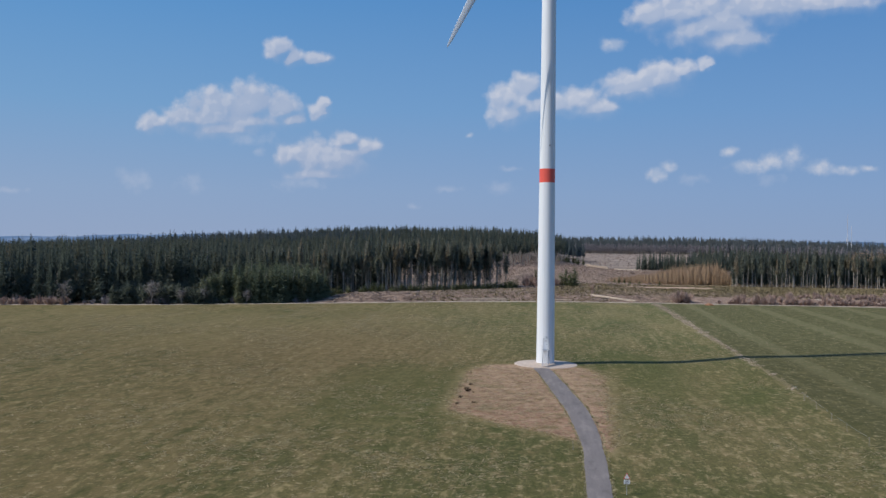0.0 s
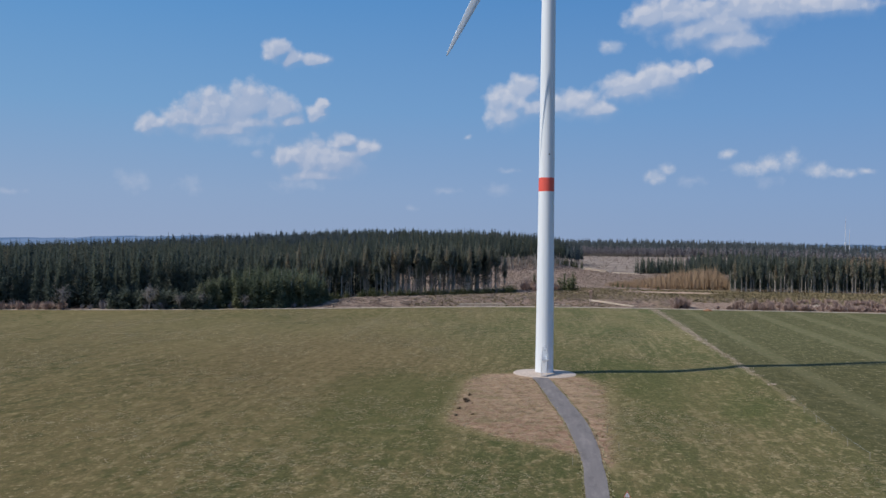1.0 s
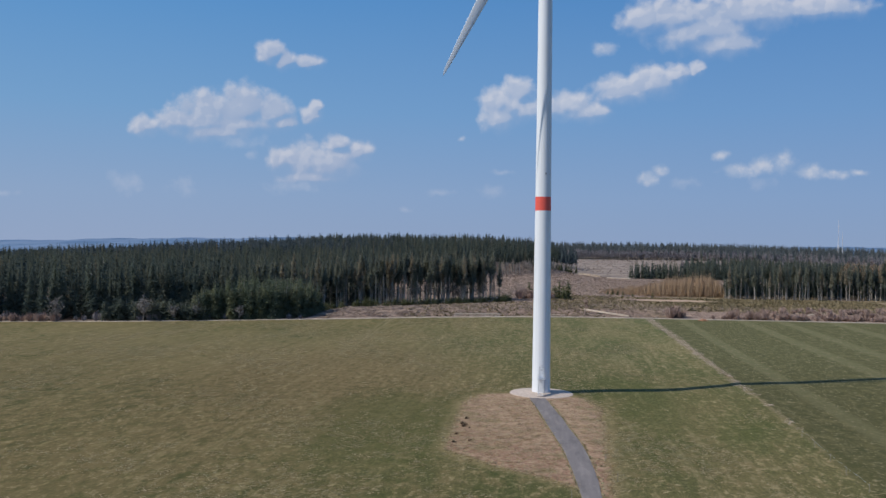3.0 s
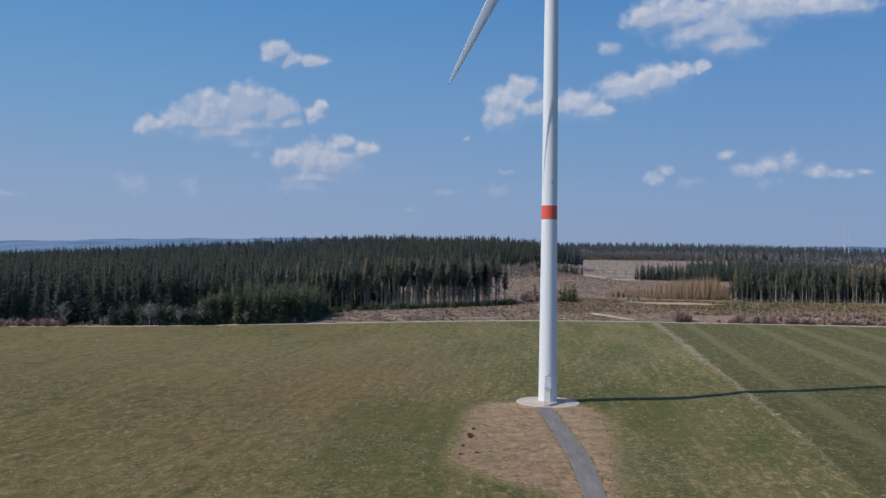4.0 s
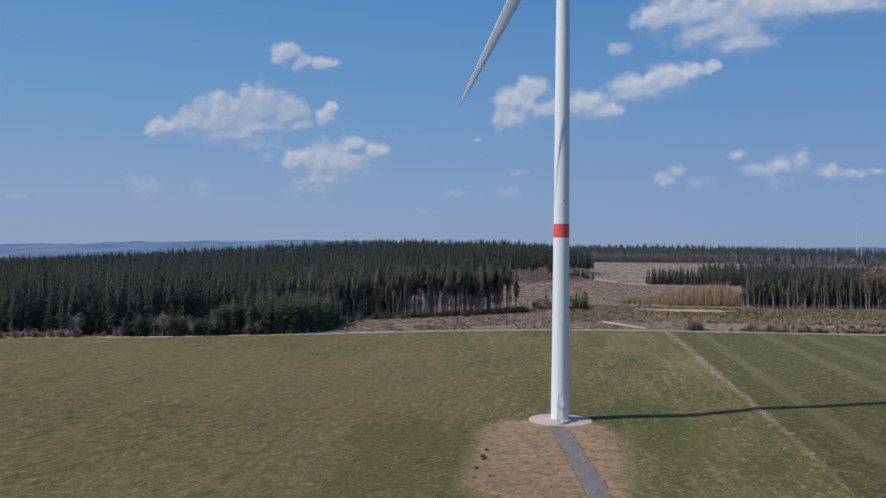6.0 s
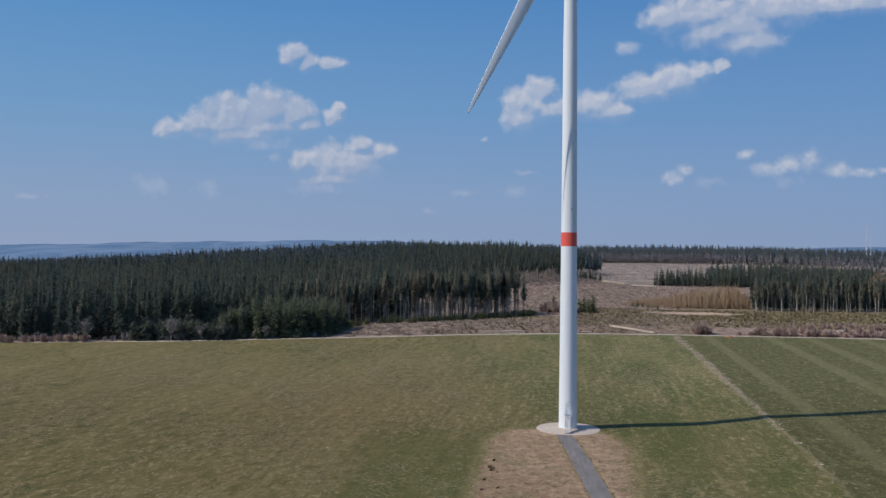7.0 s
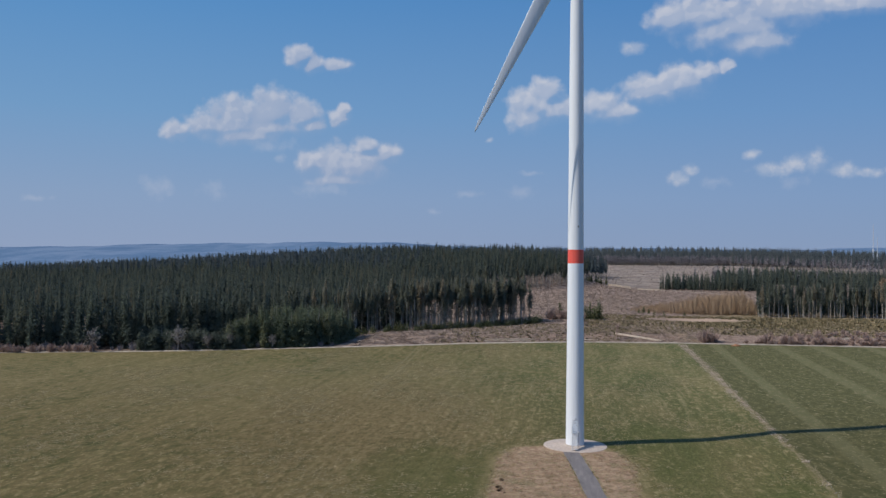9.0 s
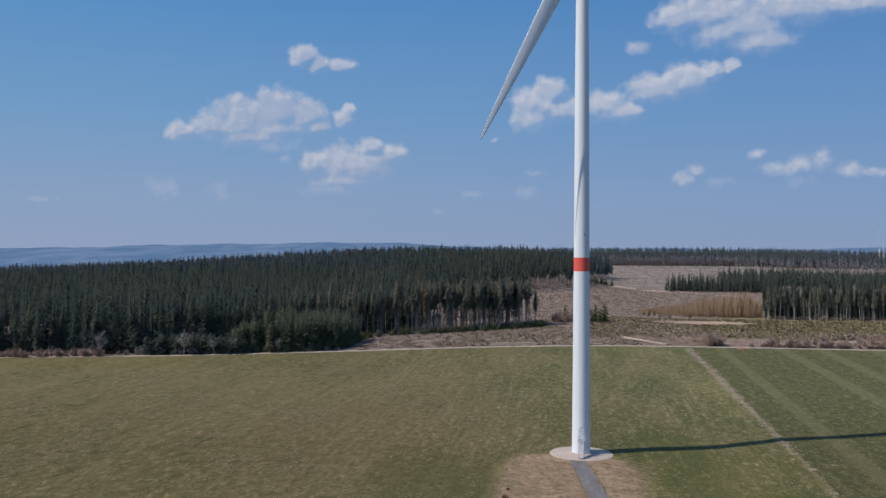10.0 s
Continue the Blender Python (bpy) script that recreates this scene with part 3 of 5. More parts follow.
tagged(ribbon("road", [(x, y + 2.0) for x, y in ROAD], 3.4, 0.05, gravel, 3.0, 0.25), "pale gravel farm road along the forest edge", "road", kind="structure")


# ---- wind turbine ----
def lathe(profile, seg=48, centre=(0, 0), caps=True):
    bm = bmesh.new()
    rings = []
    for r, z in profile:
        rings.append([bm.verts.new((centre[0] + r * math.cos(2 * math.pi * k / seg), centre[1] + r * math.sin(2 * math.pi * k / seg), z)) for k in range(seg)])
    for a, b in zip(rings, rings[1:]):
        for k in range(seg):
            bm.faces.new((a[k], a[(k + 1) % seg], b[(k + 1) % seg], b[k]))
    if caps:
        bm.faces.new(list(reversed(rings[0])))
        bm.faces.new(rings[-1])
    return bm


def box(bm, size, m=None, bevel=0.0):
    made = bmesh.ops.create_cube(bm, size=1.0, matrix=(m or Matrix()) @ Matrix.Diagonal((*size, 1)))
    if bevel:
        edges = list({e for v in made["verts"] for e in v.link_edges})
        bmesh.ops.bevel(bm, geom=edges, offset=bevel, segments=2, affect="EDGES", profile=0.6)
    return bm


def rod(bm, a, b, r, seg=8, r2=None):
    a, b = Vector(a), Vector(b)
    d = b - a
    m = Matrix.Translation((a + b) / 2) @ d.to_track_quat("Z", "Y").to_matrix().to_4x4()
    bmesh.ops.create_cone(bm, cap_ends=True, segments=seg, radius1=r, radius2=r if r2 is None else r2, depth=d.length, matrix=m)
    return bm


HUB, ROTOR = 108.0, 48.0
TOWER = [(0.25, 1.92), (12, 1.84), (25, 1.75), (40, 1.66), (60, 1.56), (80, 1.48), (106, 1.22)]


def tower_radius(z):
    return float(np.interp(z, [a for a, _ in TOWER], [b for _, b in TOWER]))


def shaft(z0, z1):
    zs = sorted({z0, z1, *[z for z in (3, 12, 25, 40, 60, 80) if z0 < z < z1]})
    return lathe([(tower_radius(z), z) for z in zs], 64, caps=False)


def blade_mesh():
    """A blade along -z from the hub's centre: round root, widest at a quarter, tapering to a fine tip."""
    st = [(1.3, 1.0, 1.0, 0), (3.0, 1.0, 1.0, 0), (6.5, 1.35, 0.70, 20), (10, 1.75, 0.42, 17), (14, 1.72, 0.33, 13), (22, 1.42, 0.27, 8), (30, 1.08, 0.23, 5), (38, 0.74, 0.20, 2.5), (43, 0.52, 0.18, 1), (46, 0.34, 0.16, 0), (47.4, 0.18, 0.16, 0), (48.0, 0.03, 0.2, 0)]
    bm = bmesh.new()
    rings = []
    for s, half, thick, twist in st:
        ring = []
        for k in range(20):
            a = 2 * math.pi * k / 20
            x = half * math.cos(a)
            y = half * thick * math.sin(a) * (1.0 if thick > 0.9 else (0.62 + 0.38 * math.cos(a)) + 0.12)
            x += 0.0 if thick > 0.9 else 0.45 * (half - 0.9) * -0.6
            q = Matrix.Rotation(radians(twist + 4), 3, "Z") @ Vector((x, y, 0))
            ring.append(bm.verts.new((q.x, q.y - 0.0002 * s * s, -s)))
        rings.append(ring)
    for a, b in zip(rings, rings[1:]):
        for k in range(20):
            bm.faces.new((a[k], b[k], b[(k + 1) % 20], a[(k + 1) % 20]))
    bm.faces.new(rings[0])
    bm.faces.new(list(reversed(rings[-1])))
    bmesh.ops.recalc_face_normals(bm, faces=bm.faces)
    return bm


def build_turbine():
    t = tagged(new("wind_turbine"), "tall white steel wind turbine with a red warning band", "wind turbine")
    part("tower_shaft", shaft(0.3, 38.55), paint, t, "white painted steel shaft", True)
    part("warning_band", shaft(38.55, 41.45), band_red, t, "red painted warning band", True)
    part("tower_shaft", shaft(41.45, 106.0), paint, t, "white painted steel shaft", True)
    for z in (0.35, 20.0, 62.0, 84.0):
        part("flange", lathe([(tower_radius(z) + 0.006, z - 0.06), (tower_radius(z) + 0.014, z), (tower_radius(z) + 0.006, z + 0.06)], 64, caps=False), paint, t, smooth_faces=True)
    part("obstruction_light", box(bmesh.new(), (0.22, 0.16, 0.34), pose(0.52, -1.60, 46.3), 0.03), dark_metal, t, "small dark lamp housing")
    # nacelle and rotor
    yaw = pose(0, 0, HUB, 0, 0, 10)
    bm = bmesh.new()
    box(bm, (3.8, 11.0, 3.9), yaw @ pose(0, 3.2, 0.2), 0.6)
    part("nacelle", bm, paint, t, "white nacelle housing", True)
    bm = lathe([(0.05, -3.2), (0.8, -3.0), (1.4, -2.4), (1.75, -1.4), (1.9, 0.0), (1.8, 1.6)], 32)
    bm.transform(yaw @ pose(0, -5.6, 0, -90, 0, 0) @ Matrix.Rotation(math.pi, 4, "Y"))
    bmesh.ops.recalc_face_normals(bm, faces=bm.faces)
    part("rotor_hub", bm, paint, t, "rounded white spinner", True)
    for k in range(3):
        bm = blade_mesh()
        bm.transform(yaw @ pose(0, -5.6, 0) @ Matrix.Rotation(radians(27.5 + 120 * k), 4, "Y"))
        part("blade", bm, blade_skin, t, "long white tapering rotor blade", True)
    # door, landing and stair at the foot, facing the path
    dx, dz = 0.05, 3.40
    door = part("door", box(bmesh.new(), (0.95, 0.10, 2.15), pose(dx, -1.88, dz + 1.2), 0.04), paint, t, "white steel entrance door")
    bm = bmesh.new()
    for sx in (-0.55, 0.55):
        box(bm, (0.10, 0.20, 2.35), pose(dx + sx, -1.85, dz + 1.2), 0.02)
    box(bm, (1.2, 0.20, 0.10), pose(dx, -1.85, dz + 2.4), 0.02)
    part("door_frame", bm, light_steel, door)
    part("door_handle", rod(bmesh.new(), (dx + 0.3, -1.96, dz + 1.05), (dx + 0.3, -1.96, dz + 1.3), 0.025), dark_metal, door)
    part("vent", box(bmesh.new(), (0.5, 0.03, 0.35), pose(dx, -1.945, dz + 1.8), 0.01), light_steel, door)
    part("door_lamp", box(bmesh.new(), (0.30, 0.22, 0.16), pose(dx, -1.98, dz + 2.75), 0.03), light_steel, t, "small lamp over the door")
    part("landing", box(bmesh.new(), (1.7, 1.45, 0.08), pose(dx, -2.55, dz), 0.02), steel, t, "steel grating landing")
    top, foot = Vector((dx - 0.1, -3.25, dz)), Vector((dx - 0.2, -5.9, 0.30))
    side = Vector((0.52, 0.02, 0))
    slope = (foot - top).to_track_quat("-Y", "Z").to_matrix().to_4x4()
    stair = part("stair_stringer", box(bmesh.new(), (0.06, (top - foot).length, 0.26), Matrix.Translation((top + foot) / 2 - side) @ slope, 0.01), light_steel, t, "galvanised steel stair")
    part("stair_stringer", box(bmesh.new(), (0.06, (top - foot).length, 0.26), Matrix.Translation((top + foot) / 2 + side) @ slope, 0.01), light_steel, t)
    for k in range(14):
        q = top.lerp(foot, (k + 0.7) / 14.4)
        part("tread", box(bmesh.new(), (1.0, 0.26, 0.05), pose(q.x, q.y, q.z + 0.06), 0.005), light_steel, stair)
    for s in (-1, 1):
        bm = bmesh.new()
        up = Vector((0, 0, 1.05))
        rod(bm, top + side * s + up, foot + side * s + up, 0.035)
        rod(bm, top + side * s + up * 0.55, foot + side * s + up * 0.55, 0.025)
        for f in (0.02, 0.34, 0.66, 0.98):
            q = top.lerp(foot, f) + side * s
            rod(bm, q, q + up, 0.03)
        part("handrail", bm, light_steel, t, "tubular steel handrail")
        bm = bmesh.new()
        for y in (-2.15, -3.25):
            rod(bm, (dx + 0.78 * s, y, dz + 0.04), (dx + 0.78 * s, y, dz + 1.15), 0.03)
        for z in (0.6, 1.15):
            rod(bm, (dx + 0.78 * s, -2.15, dz + z), (dx + 0.78 * s, -3.25, dz + z), 0.03)
        part("landing_rail", bm, light_steel, t)
    for sx in (-0.6, 0.6):
        part("landing_leg", rod(bmesh.new(), (dx + sx, -3.1, 0.3), (dx + sx, -3.1, dz - 0.02), 0.05), steel, t)
    bm = lathe([(7.2, -0.7), (7.4, -0.5), (7.4, -0.02), (7.3, 0.06), (4.6, 0.20), (2.3, 0.33), (2.3, 0.34)], 72)
    bm.transform(Matrix.Translation((0.1, 0, 0.10)) @ Matrix.Rotation(radians(0.5), 4, "Y") @ Matrix.Diagonal((0.90, 0.90, 1, 1)))
    f = tagged(new("foundation"), "round pale concrete foundation under the turbine tower", "foundation", kind="structure")
    part("slab", bm, concrete, f, smooth_faces=False)


build_turbine()


# ---- trees ----
def crown_arrays(rng, height, base, radius, sprays, size, taper=0.75, droop=0.5, ragged=0, skirt=0.5, core=0.28, lobes=1.0):
    """A conifer's crown: many small sprays of needles, thick on the boughs and thinning towards a lopsided outline, round a slim core."""
    ph = rng.uniform(0, 6.283, 4)
    u = rng.random(sprays)
    t = 1 - (1 - u) ** (1 / (1 + taper))
    n = sprays + ragged
    t = np.concatenate([t, np.zeros(ragged)])
    a = rng.uniform(0, 6.283, n)
    prof = (1 - t) ** taper * np.minimum(1, skirt + 3.2 * t)
    wave = 1 + lobes * (0.20 * np.sin(2 * a + ph[0] + 6 * t) + 0.16 * np.sin(3 * a + ph[1] - 11 * t) + 0.16 * np.sin(17 * t + ph[2]) + 0.08 * np.sin(41 * t + ph[3]))
    reach = radius * prof * wave * rng.uniform(0.78, 1.12, n) + 0.10
    z = base + (height - base) * t + rng.normal(0, 0.25, n)
    z[sprays:] = base * rng.uniform(0.35, 1.02, ragged)
    reach[sprays:] = radius * rng.uniform(0.25, 0.75, ragged)
    ln = np.minimum(size * rng.uniform(0.55, 1.3, n) * (0.16 + 0.84 * prof), reach * 1.1 + 0.25)
    inner = np.maximum(reach - ln, 0) * np.sqrt(rng.uniform(0.12, 1.0, n))
    dip = droop * (1 - 0.75 * t) * rng.uniform(0.2, 1.7, n)
    ca, sa = np.cos(a), np.sin(a)
    out = np.column_stack([ca * np.cos(dip), sa * np.cos(dip), -np.sin(dip)])
    tang = np.column_stack([-sa, ca, np.zeros(n)])
    roll = rng.uniform(-1.2, 1.2, n)[:, None]
    across = tang * np.cos(roll) + np.cross(out, tang) * np.sin(roll)
    p = np.column_stack([ca * inner, sa * inner, z - inner * np.tan(np.clip(dip, -0.8, 0.8)) * 0.6])
    half = across * (ln * rng.uniform(0.18, 0.34, n))[:, None]
    v = np.stack([p - half, p + half, p + out * ln[:, None]], 1).reshape(-1, 3)
    f = np.arange(3 * n).reshape(-1, 3)
    k = np.arange(5) * 1.2566
    m = len(v)
    v = np.concatenate([v, np.column_stack([core * radius * np.cos(k), core * radius * np.sin(k), np.full(5, base + 0.03 * height)]), [(0, 0, height - 0.2)]])
    f = np.concatenate([f, np.column_stack([m + np.arange(5), m + (np.arange(5) + 1) % 5, np.full(5, m + 5)])])
    return v, [tuple(q) for q in f.tolist()]


def trunk_arrays(rng, height, r0, seg=7, lean=0.15, stubs=0):
    v, f = [], []
    zs = (-0.4, 0.5, height * 0.35, height * 0.7, height * 0.98)
    for j, z in enumerate(zs):
        r = r0 * (1.25, 1.0, 0.82, 0.5, 0.06)[j]
        ox, oy = rng.uniform(-lean, lean, 2) if 1 < j < 4 else (0, 0)
        v += [(ox + r * math.cos(6.283 * k / seg), oy + r * math.sin(6.283 * k / seg), z) for k in range(seg)]
    for j in range(len(zs) - 1):
        f += [(j * seg + k, j * seg + (k + 1) % seg, (j + 1) * seg + (k + 1) % seg, (j + 1) * seg + k) for k in range(seg)]
    for _ in range(stubs):
        z, a, ln = rng.uniform(0.18, 0.55) * height, rng.uniform(0, 6.28), rng.uniform(0.5, 1.6)
        i = len(v)
        c, s = math.cos(a), math.sin(a)
        v += [(0, 0, z + 0.06), (0, 0, z - 0.06), (c * ln, s * ln, z - 0.3 * ln)]
        f.append((i, i + 1, i + 2))
    return np.array(v), f


def tree_kind(rng, height, base, radius, sprays, size, r0, leaf, wood, stubs=0, **kw):
    cv, cf = crown_arrays(rng, height, base, radius, sprays, size, **kw)
    tv, tf = trunk_arrays(rng, height, r0, stubs=stubs)
    return mesh_of("crown", cv, cf, [leaf]), mesh_of("trunk", tv, tf, [wood])


def plant_tree(name, kinds, rng, x, y, label, group, scale=1.0, tilt=1.5):
    crown, trunk = kinds[rng.integers(len(kinds))]
    t = tagged(new(name), label, "tree", group)
    t.matrix_basis = pose(x, y, h(x, y) - 0.05, rng.uniform(-tilt, tilt), rng.uniform(-tilt, tilt), rng.uniform(0, 360)) @ Matrix.Diagonal((scale * rng.uniform(0.9, 1.35), scale * rng.uniform(0.9, 1.35), scale, 1))
    piece("trunk", trunk, t)
    piece("crown", crown, t)
    return t


def joined_forest(name, places, templates, rng, mats, label, zscale=(0.85, 1.12), lower=None):
    """Many trees in one mesh; templates are (verts, faces, material per face); lower(x, y) scales the height."""
    V, F, M, T, base = [], [], [], [], 0
    for x, y in places:
        v, f, m = templates[rng.integers(len(templates))]
        a, s = rng.uniform(0, 6.283), rng.uniform(*zscale) * (lower(x, y) if lower else 1.0)
        g = s * rng.uniform(0.85, 1.6)
        ca, sa = math.cos(a) * g, math.sin(a) * g
        tx, ty = rng.normal(0, 0.012, 2)
        V.append(np.column_stack([v[:, 0] * ca - v[:, 1] * sa + x + tx * v[:, 2], v[:, 0] * sa + v[:, 1] * ca + y + ty * v[:, 2], v[:, 2] * s + h(x, y) - 0.05]))
        F.append(f + base)
        M.append(m)
        T.append(np.full(len(v), rng.random(), np.float32))
        base += len(v)
    V, F = np.concatenate(V), np.concatenate(F)
    me = bpy.data.meshes.new(name)
    me.vertices.add(len(V))
    me.vertices.foreach_set("co", V.astype(np.float32).ravel())
    me.loops.add(3 * len(F))
    me.loops.foreach_set("vertex_index", F.astype(np.int32).ravel())
    me.polygons.add(len(F))
    me.polygons.foreach_set("loop_start", np.arange(0, 3 * len(F), 3, dtype=np.int32))
    for m in mats:
        me.materials.append(m)
    me.polygons.foreach_set("material_index", np.concatenate(M).astype(np.int32))
    me.update(calc_edges=True)
    me.attributes.new("tone", "FLOAT", "POINT").data.foreach_set("value", np.concatenate(T))
    return tagged(new(name, me), label, "forest", kind="stuff")


def template(rng, height, base, radius, sprays, size, r0, **kw):
    """A tree for joined_forest: a crown and a slim three-sided trunk, all in triangles."""
    cv, cf = crown_arrays(rng, height, base, radius, sprays, size, **kw)
    k = np.arange(3) * 2.0944
    tv = np.concatenate([np.column_stack([r * np.cos(k), r * np.sin(k), np.full(3, z)]) for r, z in ((r0 * 1.1, -0.4), (r0 * 0.75, height * 0.5), (r0 * 0.2, height * 0.9))])
    q = [(j * 3 + i, j * 3 + (i + 1) % 3, j * 3 + 3 + (i + 1) % 3, j * 3 + 3 + i) for j in range(2) for i in range(3)]
    tf = [t for a, b, c, d in q for t in ((a, b, c), (a, c, d))]
    return np.concatenate([cv, tv]), np.array(cf + [tuple(i + len(cv) for i in t) for t in tf]), np.array([0] * len(cf) + [1] * len(tf))


def scatter(rng, poly, gap, tries=60000):
    """Places in a polygon at least gap apart."""
    P = np.array(poly, float)
    lo, hi = P.min(0), P.max(0)
    n = int(min(tries, 2.2 * (hi[0] - lo[0]) * (hi[1] - lo[1]) / gap ** 2))
    c = rng.uniform(lo, hi, (n, 2))
    c = c[polygon_distance(c[:, 0], c[:, 1], [tuple(q) for q in poly]) < 0]
    cells, keep = {}, []
    for x, y in c.tolist():
        i, j = int(x // gap), int(y // gap)
        if all((x - a) ** 2 + (y - b) ** 2 > gap * gap for di in (-1, 0, 1) for dj in (-1, 0, 1) for a, b in cells.get((i + di, j + dj), ())):
            cells.setdefault((i, j), []).append((x, y))
            keep.append((x, y))
    return keep


def along(line, step, rng, jitter):
    pts = np.array(line, float)
    s = np.r_[0, np.cumsum(np.hypot(*np.diff(pts, axis=0).T))]
    t = np.arange(step / 2, s[-1], step)
    return [(np.interp(q, s, pts[:, 0]) + rng.uniform(-jitter, jitter), np.interp(q, s, pts[:, 1]) + rng.uniform(-jitter, jitter)) for q in t]


rng = np.random.default_rng(11)
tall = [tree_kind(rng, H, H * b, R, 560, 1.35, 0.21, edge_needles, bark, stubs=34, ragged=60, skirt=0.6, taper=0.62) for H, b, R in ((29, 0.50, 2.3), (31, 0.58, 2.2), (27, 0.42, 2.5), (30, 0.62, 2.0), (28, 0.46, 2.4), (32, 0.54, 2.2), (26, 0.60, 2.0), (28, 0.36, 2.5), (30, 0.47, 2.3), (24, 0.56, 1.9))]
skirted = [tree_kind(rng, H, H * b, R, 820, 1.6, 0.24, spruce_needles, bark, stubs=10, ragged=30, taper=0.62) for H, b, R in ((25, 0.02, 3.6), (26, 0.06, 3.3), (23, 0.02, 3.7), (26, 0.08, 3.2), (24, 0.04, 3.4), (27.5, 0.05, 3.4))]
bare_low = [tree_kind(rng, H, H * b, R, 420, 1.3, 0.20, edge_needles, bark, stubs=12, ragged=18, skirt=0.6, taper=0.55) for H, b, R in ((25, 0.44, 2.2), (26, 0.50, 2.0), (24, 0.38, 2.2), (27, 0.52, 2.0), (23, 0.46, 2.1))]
young = [tree_kind(rng, H, 0.2, R, 420, 1.15, 0.12, young_needles, bark, taper=0.60, droop=0.3, skirt=0.8) for H, R in ((11.5, 2.2), (10, 2.1), (12.5, 2.3), (9, 2.0), (11, 2.4))]
bushy = [tree_kind(rng, H, 0.1, R, 240, 0.95, 0.10, shrub_green, bark, taper=0.5, droop=0.1, skirt=0.8) for H, R in ((6.0, 1.8), (5.2, 2.0), (6.8, 1.7))]
shrubby = [tree_kind(rng, H, 0.1, R, 170, 1.0, 0.07, shrub_green, bark, droop=-0.1, taper=0.45, skirt=0.8, core=0.15) for H, R in ((5.5, 2.6), (4.6, 2.8), (6.2, 2.4))]
low_mixed = [tree_kind(rng, H, 0.2, R, 300, 1.05, 0.08, pine_needles, bark, droop=-0.1, taper=0.45, skirt=0.8, core=0.2) for H, R in ((6.5, 2.3), (5.4, 2.5), (7.2, 2.2), (6.0, 2.0))]
FRONT = [(-106, 222), (-88, 230), (-68, 243), (-45, 264), (-21, 294)]
LEFT = [(-330, 112), (-260, 130), (-210, 144), (-172, 156)]
WOOD_A = [(-330, 118), (-210, 150), (-178, 159), (-142, 186), (-110, 228), (-92, 240), (-76, 256), (-78, 284), (-95, 330), (-120, 420), (-150, 620), (-640, 620), (-640, 300), (-500, 100)]
WOOD_BACK = [(-150, 620), (-150, 900), (30, 900), (60, 1080), (-700, 1120), (-760, 620)]
WOOD_B = [(-150, 455), (-86, 455), (-62, 520), (-18, 600), (8, 690), (24, 790), (25, 830), (-60, 900), (-300, 900), (-150, 630)]
WOOD_R = [(112, 371), (160, 375), (240, 375), (420, 365), (450, 436), (240, 442), (126, 424)]
WOOD_FAR = [(-420, 1830), (60, 1800), (330, 1780), (420, 1500), (620, 1200), (900, 900), (1100, 800), (1600, 1100), (1500, 2100), (600, 2250), (-420, 2150)]

for x, y in along(FRONT, 3.1, rng, 2.4) + along([(a - 3, b + 5) for a, b in FRONT], 2.6, rng, 2.2) + along([(a - 6, b + 11) for a, b in FRONT], 3.0, rng, 2.4) + along([(-72, 250), (-48, 272), (-30, 302)], 3.8, rng, 2.4):
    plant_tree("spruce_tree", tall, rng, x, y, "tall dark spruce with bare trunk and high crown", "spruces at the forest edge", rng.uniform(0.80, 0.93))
for x, y in along([(-172, 160), (-152, 168), (-128, 181)], 3.4, rng, 1.6) + along([(-172, 166), (-140, 186), (-112, 222)], 3.6, rng, 1.6):
    plant_tree("spruce_tree", skirted, rng, x, y, "dark spruce with boughs down to the ground", "dense spruces by the road", rng.uniform(0.86, 1.06))
for x, y in along([(-128, 202), (-106, 222)], 3.2, rng, 1.8):
    plant_tree("spruce_tree", tall, rng, x, y, "tall dark spruce with bare trunk and high crown", "spruces at the forest edge", rng.uniform(0.80, 0.93))
for x, y in along(LEFT, 4.2, rng, 1.5):
    plant_tree("spruce_tree", skirted, rng, x, y, "dark spruce with boughs down to the ground", "dense spruces by the road", rng.uniform(0.82, 1.06))
for x, y in along([(112, 366), (160, 369), (240, 370), (330, 366)], 3.0, rng, 2.4):
    plant_tree("spruce_tree", bare_low, rng, x, y, "slender spruce with pale bare lower trunk", "spruces beyond the felled land", rng.uniform(0.78, 0.93))
for x, y in scatter(rng, [(-140, 160), (-112, 171), (-99, 186), (-97, 203), (-108, 208), (-140, 182)], 1.75):
    plant_tree("young_spruce", young, rng, x, y, "dense young dark green spruce", "young spruces by the road", rng.uniform(1.15, 1.5) * (1.08 - 0.5 * abs((x + 118) / 26) ** 3))
for x, y in scatter(rng, [(-172, 148), (-134, 160), (-134, 168), (-172, 158)], 1.9):
    plant_tree("young_pine", low_mixed, rng, x, y, "low grey-green young pine in a thicket", "pine thicket", rng.uniform(1.0, 1.5))
for x, y in [(-5.0, 318), (9.5, 317), (12, 321), (14.5, 316), (17, 319)]:
    plant_tree("young_spruce", bushy, rng, x, y, "lone bushy young spruce on felled land", "lone young spruces", rng.uniform(1.3, 1.8))

near_t = [template(rng, H, H * b, R, 230, 1.7, 0.19, taper=0.62, ragged=40) for H, b, R in ((29, 0.30, 2.8), (31, 0.38, 2.6), (27, 0.26, 3.0), (30, 0.34, 2.6), (24, 0.16, 3.0), (28, 0.28, 2.7))]
low_t = [template(rng, H, H * b, R, 260, 1.8, 0.19, taper=0.6, ragged=10, skirt=0.8) for H, b, R in ((28, 0.04, 3.2), (30, 0.08, 3.0), (26, 0.02, 3.3), (27, 0.06, 2.9), (23, 0.03, 3.2))]
